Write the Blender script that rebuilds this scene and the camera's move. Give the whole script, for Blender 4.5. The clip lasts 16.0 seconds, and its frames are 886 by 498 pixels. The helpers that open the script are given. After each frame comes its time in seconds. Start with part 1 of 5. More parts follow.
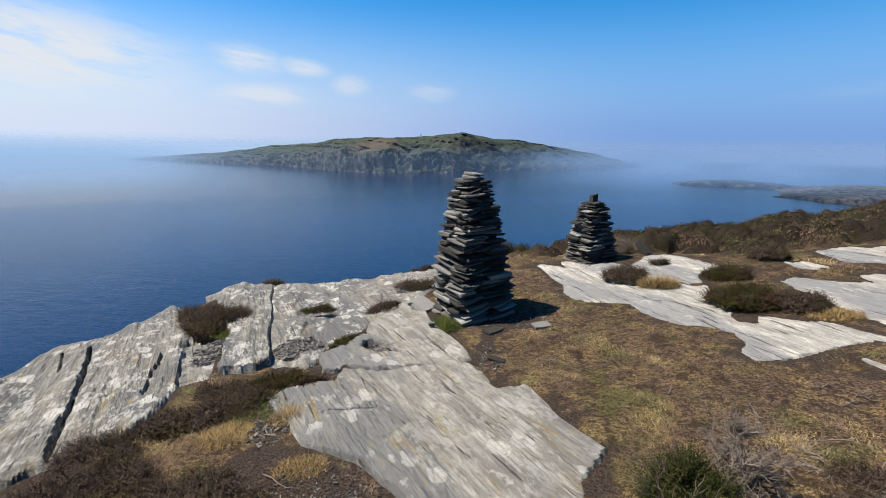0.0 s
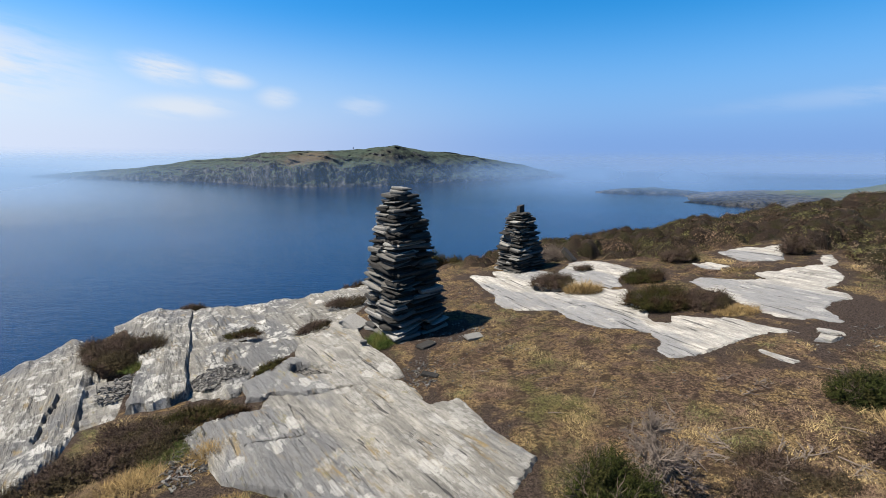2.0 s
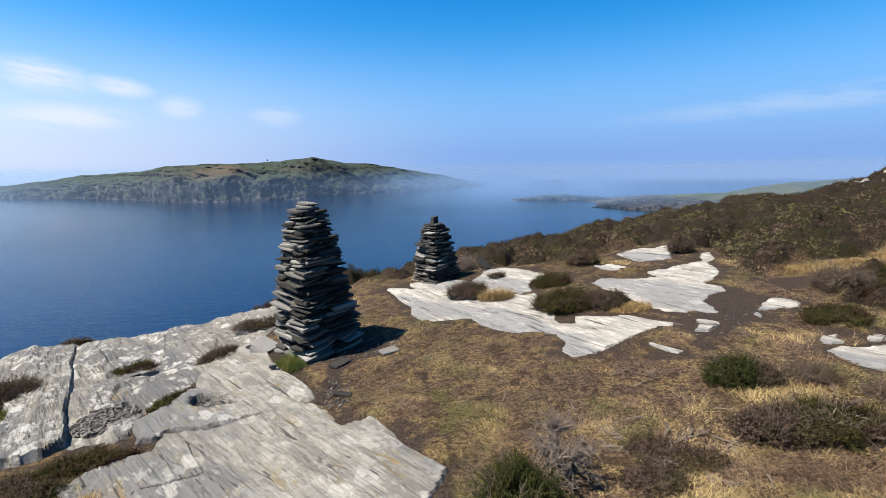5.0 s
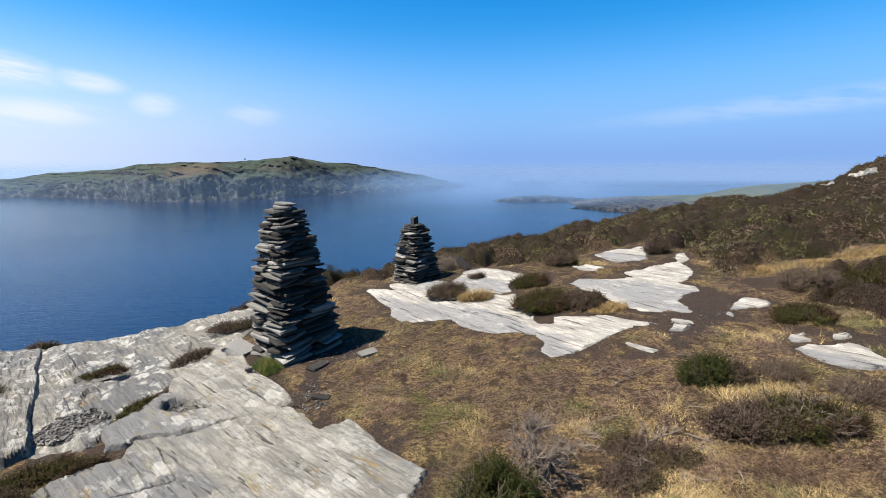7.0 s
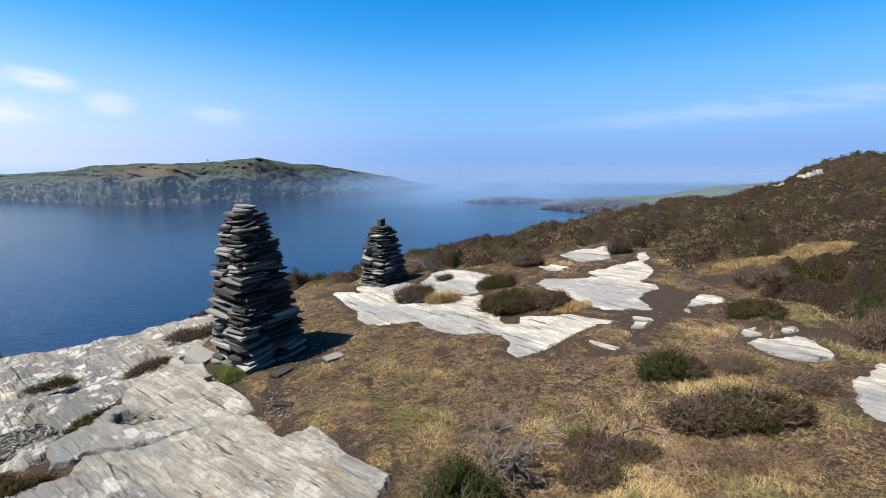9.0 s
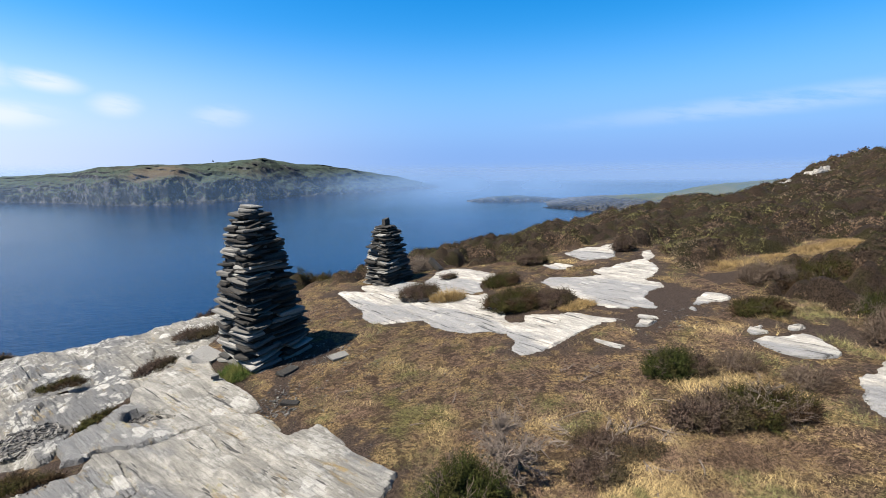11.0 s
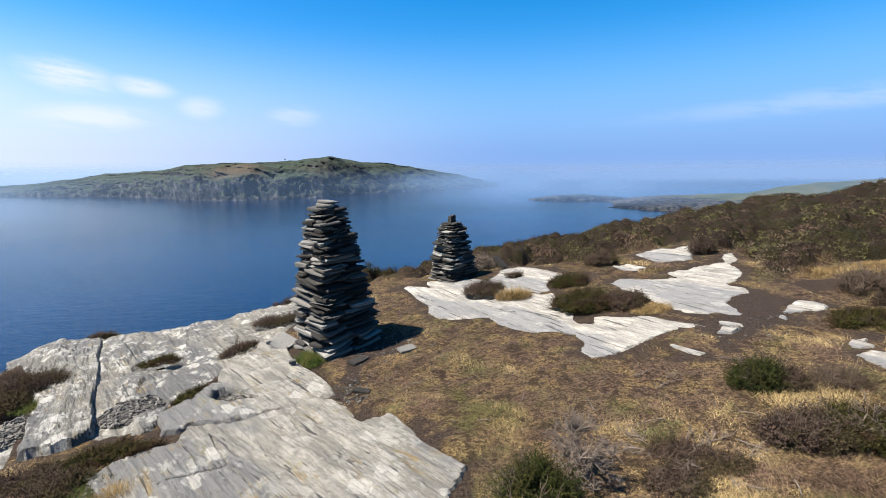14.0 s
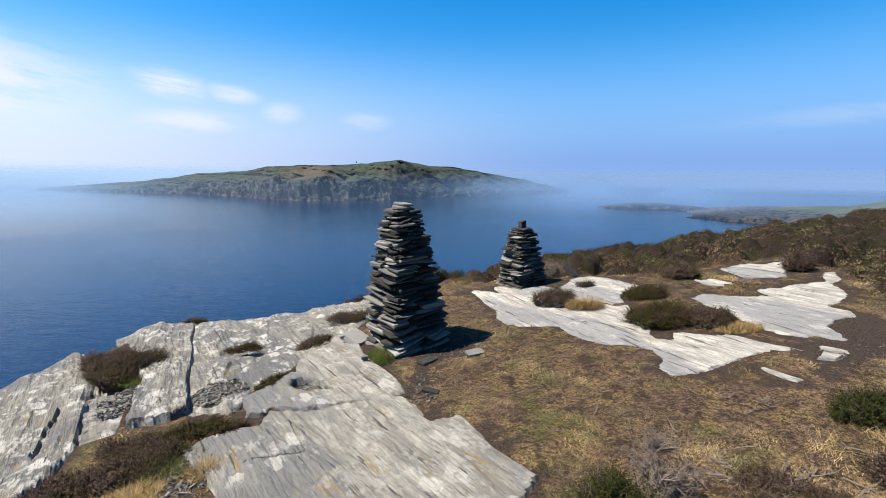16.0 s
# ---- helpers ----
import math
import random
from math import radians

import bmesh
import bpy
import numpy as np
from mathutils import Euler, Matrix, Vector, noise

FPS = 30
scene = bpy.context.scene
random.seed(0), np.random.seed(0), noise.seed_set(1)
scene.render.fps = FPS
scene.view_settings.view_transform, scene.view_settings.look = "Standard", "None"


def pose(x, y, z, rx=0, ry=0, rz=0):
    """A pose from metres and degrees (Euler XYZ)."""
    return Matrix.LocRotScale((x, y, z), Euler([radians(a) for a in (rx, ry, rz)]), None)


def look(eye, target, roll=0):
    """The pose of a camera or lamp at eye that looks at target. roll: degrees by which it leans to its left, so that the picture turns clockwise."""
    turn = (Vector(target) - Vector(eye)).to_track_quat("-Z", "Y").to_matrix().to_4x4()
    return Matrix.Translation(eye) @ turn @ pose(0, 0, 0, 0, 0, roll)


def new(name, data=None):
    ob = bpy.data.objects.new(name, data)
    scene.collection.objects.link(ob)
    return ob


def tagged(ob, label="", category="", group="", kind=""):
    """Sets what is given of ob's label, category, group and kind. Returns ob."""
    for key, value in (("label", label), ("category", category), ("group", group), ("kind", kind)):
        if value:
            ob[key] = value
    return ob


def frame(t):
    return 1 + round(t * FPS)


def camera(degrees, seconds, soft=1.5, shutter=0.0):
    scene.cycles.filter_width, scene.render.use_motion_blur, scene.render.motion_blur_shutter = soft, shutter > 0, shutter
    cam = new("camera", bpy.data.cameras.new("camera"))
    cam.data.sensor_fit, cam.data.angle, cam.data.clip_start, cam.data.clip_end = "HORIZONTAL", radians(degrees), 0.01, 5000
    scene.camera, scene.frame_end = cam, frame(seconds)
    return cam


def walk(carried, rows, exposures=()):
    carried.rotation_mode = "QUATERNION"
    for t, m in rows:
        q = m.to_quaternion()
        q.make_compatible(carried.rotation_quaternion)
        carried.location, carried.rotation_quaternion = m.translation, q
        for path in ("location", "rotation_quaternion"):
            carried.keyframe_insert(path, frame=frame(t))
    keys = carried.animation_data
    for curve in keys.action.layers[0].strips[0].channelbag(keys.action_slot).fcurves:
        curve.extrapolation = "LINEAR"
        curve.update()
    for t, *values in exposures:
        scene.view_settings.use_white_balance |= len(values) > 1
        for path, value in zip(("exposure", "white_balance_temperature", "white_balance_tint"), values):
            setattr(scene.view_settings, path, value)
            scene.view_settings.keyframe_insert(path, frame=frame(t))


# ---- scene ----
cam = camera(87.9, 16.0, 0.75)
METRES, EYE, TILT, LEAN, TURN = 0.4555, 1.6, -1.2, -4.9, 0.0
ROWS = [
    (0.0, 0.0, 0.0, 0.0, -0.83, -11.19, 4.18),
    (0.5, 0.0337, 0.0284, -0.0026, -3.31, -11.59, 4.32),
    (1.0, 0.0825, 0.0538, 0.0056, -6.04, -11.44, 4.53),
    (1.5, 0.1214, 0.0564, 0.0209, -7.92, -10.61, 4.74),
    (2.0, 0.1565, 0.0475, 0.0281, -8.97, -10.33, 4.88),
    (2.5, 0.1941, 0.0191, 0.0435, -9.66, -9.65, 5.24),
    (3.0, 0.2588, 0.0008, 0.0608, -11.41, -9.09, 5.78),
    (3.5, 0.3191, 0.0064, 0.0592, -13.28, -9.29, 5.86),
    (4.0, 0.3559, -0.0023, 0.059, -14.99, -9.13, 5.78),
    (4.5, 0.393, -0.0106, 0.0536, -17.14, -9.56, 5.84),
    (7.0, 0.4453, 0.0023, 0.0581, -21.12, -10.1, 5.28),
    (7.5, 0.4621, 0.0081, 0.0529, -21.91, -10.19, 5.6),
    (8.0, 0.4933, 0.0051, 0.0511, -23.42, -10.25, 5.11),
    (8.5, 0.524, -0.0013, 0.0526, -24.62, -10.24, 5.14),
    (9.0, 0.54, -0.01, 0.0513, -24.89, -10.26, 5.24),
    (11.5, 0.5282, -0.0336, 0.0506, -23.91, -10.36, 5.99),
    (12.0, 0.4977, -0.035, 0.0533, -22.71, -10.17, 6.31),
    (12.5, 0.4745, -0.0288, 0.0545, -21.81, -9.87, 5.95),
    (13.0, 0.4483, -0.019, 0.0527, -20.68, -9.87, 5.74),
    (13.5, 0.4066, -0.006, 0.0505, -19.15, -9.78, 5.59),
    (14.0, 0.3469, 0.0026, 0.0463, -16.82, -9.81, 5.6),
    (14.5, 0.2836, 0.0064, 0.0485, -14.24, -9.44, 5.07),
    (15.0, 0.2367, 0.0055, 0.0521, -12.06, -9.12, 4.44),
    (15.5, 0.1988, -0.0001, 0.0571, -10.29, -8.82, 4.41),
    (16.0, 0.1646, 0.0086, 0.0616, -8.64, -8.54, 4.63),
]
walk(cam, [(t, pose(0, 0, EYE, TILT, LEAN, TURN) @ pose(METRES * x, METRES * y, METRES * z, 90 + pitch, roll, yaw)) for t, x, y, z, yaw, pitch, roll in ROWS], [(0.0, 1.46), (2.0, 1.53), (4.5, 1.64), (9.0, 1.76), (11.5, 1.77), (13.5, 1.77), (16.0, 1.68)])

# ---- world and sun ----
SUN_EL, SUN_AZ = 59.0, -85.0        # degrees; azimuth clockwise from +y
world = bpy.data.worlds.new("sky")
scene.world = world
world.use_nodes = True
W = world.node_tree


def wn(kind, **inputs):
    n = W.nodes.new(kind)
    for key, value in inputs.items():
        n.inputs[int(key[1:])].default_value = value
    return n


def wmath(op, a, b=None, clamp=False):
    n = W.nodes.new("ShaderNodeMath")
    n.operation, n.use_clamp = op, clamp
    for i, v in enumerate((a, b)):
        if v is None:
            continue
        if isinstance(v, (int, float)):
            n.inputs[i].default_value = v
        else:
            W.links.new(v, n.inputs[i])
    return n.outputs[0]


def wramp(value, lo, hi, a=0.0, b=1.0):
    n = W.nodes.new("ShaderNodeMapRange")
    n.interpolation_type = "SMOOTHSTEP"
    W.links.new(value, n.inputs[0])
    for i, v in enumerate((lo, hi, a, b)):
        n.inputs[1 + i].default_value = v
    return n.outputs[0]


def wmix(fac, a, b):
    n = W.nodes.new("ShaderNodeMix")
    n.data_type = "RGBA"
    for i, v in ((0, fac), (6, a), (7, b)):
        if isinstance(v, (int, float)):
            n.inputs[i].default_value = v
        elif isinstance(v, tuple):
            n.inputs[i].default_value = (*v, 1)
        else:
            W.links.new(v, n.inputs[i])
    return n.outputs[2]


def build_world():
    W.nodes.clear()
    out = W.nodes.new("ShaderNodeOutputWorld")
    bg = W.nodes.new("ShaderNodeBackground")
    sky = W.nodes.new("ShaderNodeTexSky")
    sky.sky_type, sky.sun_disc = "NISHITA", False
    sky.sun_elevation, sky.sun_rotation = radians(SUN_EL), radians(SUN_AZ)
    sky.altitude, sky.air_density, sky.dust_density, sky.ozone_density = 80, 1.0, 0.6, 3.0
    hsv = W.nodes.new("ShaderNodeHueSaturation")
    hsv.inputs["Hue"].default_value = 0.5
    hsv.inputs["Saturation"].default_value = 1.5
    hsv.inputs["Value"].default_value = 0.205
    W.links.new(sky.outputs[0], hsv.inputs["Color"])
    co = W.nodes.new("ShaderNodeTexCoord")
    sep = W.nodes.new("ShaderNodeSeparateXYZ")
    W.links.new(co.outputs["Generated"], sep.inputs[0])
    x, y, z = sep.outputs
    raised = W.nodes.new("ShaderNodeCombineXYZ")
    for i, v in enumerate((x, y, wmath("MAXIMUM", z, 0.03))):
        W.links.new(v, raised.inputs[i])
    W.links.new(raised.outputs[0], sky.inputs["Vector"])
    el = wmath("MULTIPLY", wmath("ARCSINE", z), 180 / math.pi)
    az = wmath("MULTIPLY", wmath("ARCTAN2", x, y), 180 / math.pi)
    # sea haze low over the horizon, whiter towards the sun's side
    side = wramp(az, -45, 30)
    haze_colour = wmix(side, (0.84, 0.94, 1.16), (0.215, 0.445, 0.95))
    bank_colour = wmix(side, (0.84, 0.94, 1.16), (0.275, 0.475, 0.90))
    seaward = wmath("MULTIPLY", wramp(az, -125, -75), wramp(az, 75, 125, 1, 0))
    share = wmath("ADD", wmath("MULTIPLY", seaward, 0.75), 0.25)
    top = wmath("MULTIPLY", wramp(el, 1, 17, 0.96, 0), share)
    low = wmath("MULTIPLY", wramp(el, -1, 5, 0.97, 0), share)
    col = wmix(low, wmix(top, hsv.outputs[0], haze_colour), bank_colour)
    # thin high cloud, streaked along the wind
    flat = W.nodes.new("ShaderNodeCombineXYZ")
    W.links.new(wmath("MULTIPLY", az, 0.055), flat.inputs[0])
    W.links.new(wmath("ADD", wmath("MULTIPLY", el, 0.26), wmath("MULTIPLY", az, 0.035)), flat.inputs[1])
    n1 = wn("ShaderNodeTexNoise", _2=2.2, _3=7.0, _4=0.62)
    W.links.new(flat.outputs[0], n1.inputs["Vector"])
    wisps = wramp(n1.outputs[0], 0.30, 0.58)

    def bank(a0, e0, aw, ew, lean=0.0):
        da = wmath("DIVIDE", wmath("SUBTRACT", az, a0), aw)
        de = wmath("DIVIDE", wmath("SUBTRACT", wmath("SUBTRACT", el, e0), wmath("MULTIPLY", wmath("SUBTRACT", az, a0), lean)), ew)
        r = wmath("SQRT", wmath("ADD", wmath("MULTIPLY", da, da), wmath("MULTIPLY", de, de)))
        return wramp(r, 0.15, 1.0, 1, 0)
    total = None
    for args, amount in (((-41, 8.6, 19, 5.6, -0.03), 1.15), ((-21, 9.2, 5.0, 2.0, -0.12), 0.9), ((-15.2, 8.7, 4.0, 1.3, -0.1), 0.75),
                         ((-19.5, 5.6, 7.0, 1.7, 0.02), 0.7), ((-10, 7.0, 3.0, 1.6, 0.0), 0.55), ((-0.5, 6.4, 4, 1.6, 0.0), 0.35),
                         ((-52, 15, 14, 4, -0.1), 0.6), ((62, 6.6, 30, 1.6, 0.05), 0.26)):
        b = wmath("MULTIPLY", bank(*args), amount)
        total = b if total is None else wmath("MAXIMUM", total, b)
    cloud = wmath("MULTIPLY", total, wisps, True)
    col = wmix(wmath("MULTIPLY", cloud, 0.85), col, (1.0, 1.02, 1.06))
    W.links.new(col, bg.inputs[0])
    bg.inputs[1].default_value = 0.29
    W.links.new(bg.outputs[0], out.inputs[0])


build_world()
sun = new("sun", bpy.data.lights.new("sun", "SUN"))
sun.data.energy, sun.data.angle, sun.data.color = 5.0, radians(0.53), (1.0, 0.92, 0.80)
a, e = radians(SUN_AZ), radians(SUN_EL)
sun.matrix_world = look((math.sin(a) * math.cos(e) * 60, math.cos(a) * math.cos(e) * 60, math.sin(e) * 60), (0, 0, 0))

# ---- small tools ----


def h01(ix, iy, seed):
    """Hash of whole numbers to 0..1."""
    n = (ix.astype(np.int64) * 374761393 + iy.astype(np.int64) * 668265263 + seed * 1442695041) & 0xFFFFFFFF
    n = ((n ^ (n >> 13)) * 1274126177) & 0xFFFFFFFF
    n = ((n ^ (n >> 16)) * 2246822519) & 0xFFFFFFFF
    return ((n ^ (n >> 15)) & 0xFFFFFF) / float(0xFFFFFF)


def vnoise(x, y, seed=0):
    x, y = np.asarray(x, float), np.asarray(y, float)
    ix, iy = np.floor(x), np.floor(y)
    fx, fy = x - ix, y - iy
    fx, fy = fx * fx * (3 - 2 * fx), fy * fy * (3 - 2 * fy)
    a, b = h01(ix, iy, seed), h01(ix + 1, iy, seed)
    c, d = h01(ix, iy + 1, seed), h01(ix + 1, iy + 1, seed)
    return (a + (b - a) * fx) * (1 - fy) + (c + (d - c) * fx) * fy


def fbm(x, y, octaves=4, seed=0, gain=0.5):
    """Layered noise, about -1..1."""
    total, amp, norm = 0.0, 1.0, 0.0
    for k in range(octaves):
        total = total + amp * (vnoise(x * 2 ** k + 17.3 * k, y * 2 ** k - 9.1 * k, seed + 31 * k) * 2 - 1)
        norm, amp = norm + amp, amp * gain
    return total / norm


def smooth(v, lo, hi):
    t = np.clip((v - lo) / (hi - lo), 0, 1)
    return t * t * (3 - 2 * t)


def sdf(px, py, poly):
    """Distance to the outline of a polygon, positive inside."""
    px, py = np.asarray(px, float), np.asarray(py, float)
    best = np.full(px.shape, 1e9)
    inside = np.zeros(px.shape, bool)
    m = len(poly)
    for i in range(m):
        ax, ay = poly[i]
        bx, by = poly[(i + 1) % m]
        ex, ey = bx - ax, by - ay
        t = np.clip(((px - ax) * ex + (py - ay) * ey) / (ex * ex + ey * ey + 1e-12), 0, 1)
        best = np.minimum(best, np.hypot(px - ax - t * ex, py - ay - t * ey))
        if ay != by:
            hit = ((ay > py) != (by > py)) & (px < ex * (py - ay) / (by - ay) + ax)
            inside ^= hit
    return np.where(inside, best, -best)


def mesh_np(name, verts, faces, mat, smooth_faces=False):
    """A mesh from arrays: verts n x 3, faces m x 3 or m x 4."""
    me = bpy.data.meshes.new(name)
    verts, faces = np.ascontiguousarray(verts, np.float32), np.ascontiguousarray(faces, np.int32)
    k = faces.shape[1]
    me.vertices.add(len(verts))
    me.vertices.foreach_set("co", verts.ravel())
    me.loops.add(faces.size)
    me.loops.foreach_set("vertex_index", faces.ravel())
    me.polygons.add(len(faces))
    me.polygons.foreach_set("loop_start", np.arange(0, faces.size, k, dtype=np.int32))
    me.update(calc_edges=True)
    me.validate()
    me.polygons.foreach_set("use_smooth", np.full(len(me.polygons), smooth_faces))
    me.materials.append(mat)
    return me


def put(name, me, parent=None, label="", category="", group="", kind=""):
    ob = new(name, me)
    if parent is not None:
        ob.parent = parent
    return tagged(ob, label, category, group, kind)


def part(name, bm, material, parent, label=""):
    me = bpy.data.meshes.new(name)
    bm.to_mesh(me)
    bm.free()
    me.materials.append(material)
    ob = new(name, me)
    ob.parent = parent
    return tagged(ob, label)


def grid_faces(nu, nv):
    i = np.arange(nu - 1)[:, None] * nv + np.arange(nv - 1)[None, :]
    return np.stack([i, i + nv, i + nv + 1, i + 1], -1).reshape(-1, 4)


# ---- materials ----
ALBEDO = 0.53      # common scale of all base colours


class Mat:
    """Short hand for node materials."""

    def __init__(self, name, rough=0.9, spec=0.3):
        self.m = bpy.data.materials.new(name)
        self.m.use_nodes = True
        self.t = self.m.node_tree
        self.b = self.t.nodes["Principled BSDF"]
        self.b.inputs["Roughness"].default_value = rough
        self.b.inputs["Specular IOR Level"].default_value = spec
        self.co = self.t.nodes.new("ShaderNodeTexCoord").outputs["Object"]

    def wire(self, v, sock):
        if isinstance(v, (int, float)):
            sock.default_value = v
        elif isinstance(v, tuple):
            sock.default_value = (*v, 1) if len(v) == 3 and sock.type == "RGBA" else v
        else:
            self.t.links.new(v, sock)

    def mapped(self, scale=(1, 1, 1), turn=(0, 0, 0)):
        """Turn first, then stretch."""
        n = self.t.nodes.new("ShaderNodeMapping")
        n.inputs["Rotation"].default_value = [radians(v) for v in turn]
        self.t.links.new(self.co, n.inputs[0])
        n2 = self.t.nodes.new("ShaderNodeMapping")
        n2.inputs["Scale"].default_value = scale
        self.t.links.new(n.outputs[0], n2.inputs[0])
        return n2.outputs[0]

    def noise(self, scale, detail=4.0, rough=0.55, vec=None, warp=0.0):
        n = self.t.nodes.new("ShaderNodeTexNoise")
        n.inputs["Scale"].default_value, n.inputs["Detail"].default_value, n.inputs["Roughness"].default_value = scale, detail, rough
        n.inputs["Distortion"].default_value = warp
        self.t.links.new(self.co if vec is None else vec, n.inputs["Vector"])
        return n.outputs[0]

    def voronoi(self, scale, vec=None, feature="F1"):
        n = self.t.nodes.new("ShaderNodeTexVoronoi")
        n.feature = feature
        n.inputs["Scale"].default_value = scale
        self.t.links.new(self.co if vec is None else vec, n.inputs["Vector"])
        return n.outputs["Distance"]

    def ramp(self, v, lo, hi, a=0.0, b=1.0):
        n = self.t.nodes.new("ShaderNodeMapRange")
        n.interpolation_type = "SMOOTHSTEP"
        self.wire(v, n.inputs[0])
        for i, q in enumerate((lo, hi, a, b)):
            n.inputs[1 + i].default_value = q
        return n.outputs[0]

    def math(self, op, a, b=0.0, clamp=False):
        n = self.t.nodes.new("ShaderNodeMath")
        n.operation, n.use_clamp = op, clamp
        self.wire(a, n.inputs[0]), self.wire(b, n.inputs[1])
        return n.outputs[0]

    def mix(self, fac, a, b):
        n = self.t.nodes.new("ShaderNodeMix")
        n.data_type = "RGBA"
        self.wire(fac, n.inputs[0]), self.wire(a, n.inputs[6]), self.wire(b, n.inputs[7])
        return n.outputs[2]

    def island(self):
        return self.t.nodes.new("ShaderNodeNewGeometry").outputs["Random Per Island"]

    def chance(self):
        return self.t.nodes.new("ShaderNodeObjectInfo").outputs["Random"]

    def slope(self):
        s = self.t.nodes.new("ShaderNodeSeparateXYZ")
        self.t.links.new(self.t.nodes.new("ShaderNodeNewGeometry").outputs["Normal"], s.inputs[0])
        return s.outputs[2]

    def attr(self, name):
        n = self.t.nodes.new("ShaderNodeAttribute")
        n.attribute_name = name
        return n.outputs["Fac"]

    def colour(self, v):
        tone = self.t.nodes.new("ShaderNodeHueSaturation")
        tone.inputs["Value"].default_value = ALBEDO
        self.wire(v, tone.inputs["Color"])
        self.wire(tone.outputs[0], self.b.inputs["Base Color"])
        return self

    def bump(self, height, dist=0.01, strength=1.0):
        n = self.t.nodes.new("ShaderNodeBump")
        n.inputs["Distance"].default_value, n.inputs["Strength"].default_value = dist, strength
        self.wire(height, n.inputs["Height"])
        self.t.links.new(n.outputs[0], self.b.inputs["Normal"])
        return self


def slate_rock(name, turn, tone, ochre, lichen, fissure, coarse=1.0, spots=0.8, crusts=0.8):
    """Weathered slate: fibres and fissures along its cleavage, bare blue-grey beds, small pale lichen crusts, rust and moss."""
    k = Mat(name, 0.75, 0.3)

    def times(g):
        return tuple(g * v for v in tone)
    along, drawn = k.mapped((1.0, 6.0, 5.0), (0, 0, turn)), k.mapped((0.45, 1, 1), (0, 0, turn))
    fibre, fine = k.noise(1.0, 6, 0.72, k.mapped((5.0 / coarse, 52.0 / coarse, 40.0 / coarse), (0, 0, turn)), 0.35), k.noise(1.0, 5, 0.7, k.mapped((22.0, 150.0, 120.0), (0, 0, turn)), 0.2)
    streak, mottle, speck = k.noise(1.9, 8, 0.68, along, 0.5), k.noise(21, 6, 0.74, drawn), k.noise(95, 4, 0.75)
    base = k.mix(k.ramp(streak, 0.36, 0.64), times(0.72), times(1.06))
    base = k.mix(k.ramp(mottle, 0.42, 0.60), base, k.mix(k.ramp(streak, 0.4, 0.6), times(0.72), times(1.50)))
    base = k.mix(k.ramp(k.noise(0.8, 5, 0.62, drawn), 0.50, 0.56, 0, 0.8), base, (0.68 * tone[2], 0.69 * tone[2], 0.71 * tone[2]))
    stain = k.math("MULTIPLY", k.ramp(k.noise(2.6, 7, 0.7, along, 0.4), 0.54, 0.66), k.ramp(k.noise(1.6, 4), 0.42, 0.58))
    base = k.mix(k.math("MULTIPLY", stain, ochre), base, (0.26, 0.19, 0.085))
    zone = k.ramp(k.noise(2.3, 5, 0.65), 0.58 - lichen, 0.68 - lichen)
    grow_at = k.math("ADD", k.math("MULTIPLY", k.noise(13, 6, 0.70, drawn), 0.75), k.math("MULTIPLY", k.voronoi(36, drawn), -0.16))
    crust = k.math("MULTIPLY", k.ramp(k.math("ADD", grow_at, k.math("MULTIPLY", speck, 0.16)), 0.375, 0.400), zone)
    base = k.mix(k.math("MULTIPLY", crust, crusts), base, (0.50, 0.49, 0.445))
    spot_vec = k.mapped((9.0, 15.0, 12.0), (0, 0, turn))
    wob = k.t.nodes.new("ShaderNodeMix")
    wob.data_type = "RGBA"
    wobble = k.t.nodes.new("ShaderNodeTexNoise")
    wobble.inputs["Scale"].default_value, wobble.inputs["Detail"].default_value = 30.0, 4.0
    k.t.links.new(k.co, wobble.inputs["Vector"])
    wob.inputs[0].default_value = 0.45
    k.t.links.new(spot_vec, wob.inputs[6]), k.t.links.new(wobble.outputs["Color"], wob.inputs[7])
    cell = k.t.nodes.new("ShaderNodeTexVoronoi")
    k.t.links.new(wob.outputs[2], cell.inputs["Vector"])
    cell.inputs["Scale"].default_value = 1.0
    pick = k.t.nodes.new("ShaderNodeSeparateColor")
    k.t.links.new(cell.outputs["Color"], pick.inputs[0])
    reach = k.math("MULTIPLY", k.ramp(pick.outputs[0], 0.45 - lichen, 1.0), 0.55)
    spot = k.math("MULTIPLY", k.ramp(k.math("SUBTRACT", reach, cell.outputs["Distance"]), 0.0, 0.10), k.ramp(k.noise(1.5, 4, 0.6), 0.40, 0.52))
    base = k.mix(k.math("MULTIPLY", spot, spots), base, (0.62, 0.605, 0.555))
    moss = k.math("MULTIPLY", k.ramp(k.noise(11, 6, 0.75, drawn), 0.57, 0.66), k.ramp(k.noise(1.9, 3, 0.6, along), 0.50, 0.60))
    base = k.mix(k.math("MULTIPLY", moss, 0.6 * ochre), base, (0.24, 0.20, 0.05))
    base = k.mix(k.ramp(fibre, 0.50, 0.66, 0, 0.55), base, times(0.30))
    base = k.mix(k.ramp(fine, 0.52, 0.68, 0, 0.45), base, times(0.34))
    base = k.mix(k.ramp(speck, 0.55, 0.68, 0, 0.6), base, (0.055, 0.052, 0.047))
    split = k.ramp(k.noise(1.0, 3, 0.6, k.mapped((1.7, 30.0, 24.0), (0, 0, turn)), 0.1), 0.66 - fissure, 0.685 - fissure)
    base = k.mix(k.math("MULTIPLY", split, 0.85), base, (0.035, 0.034, 0.033))
    k.colour(base)
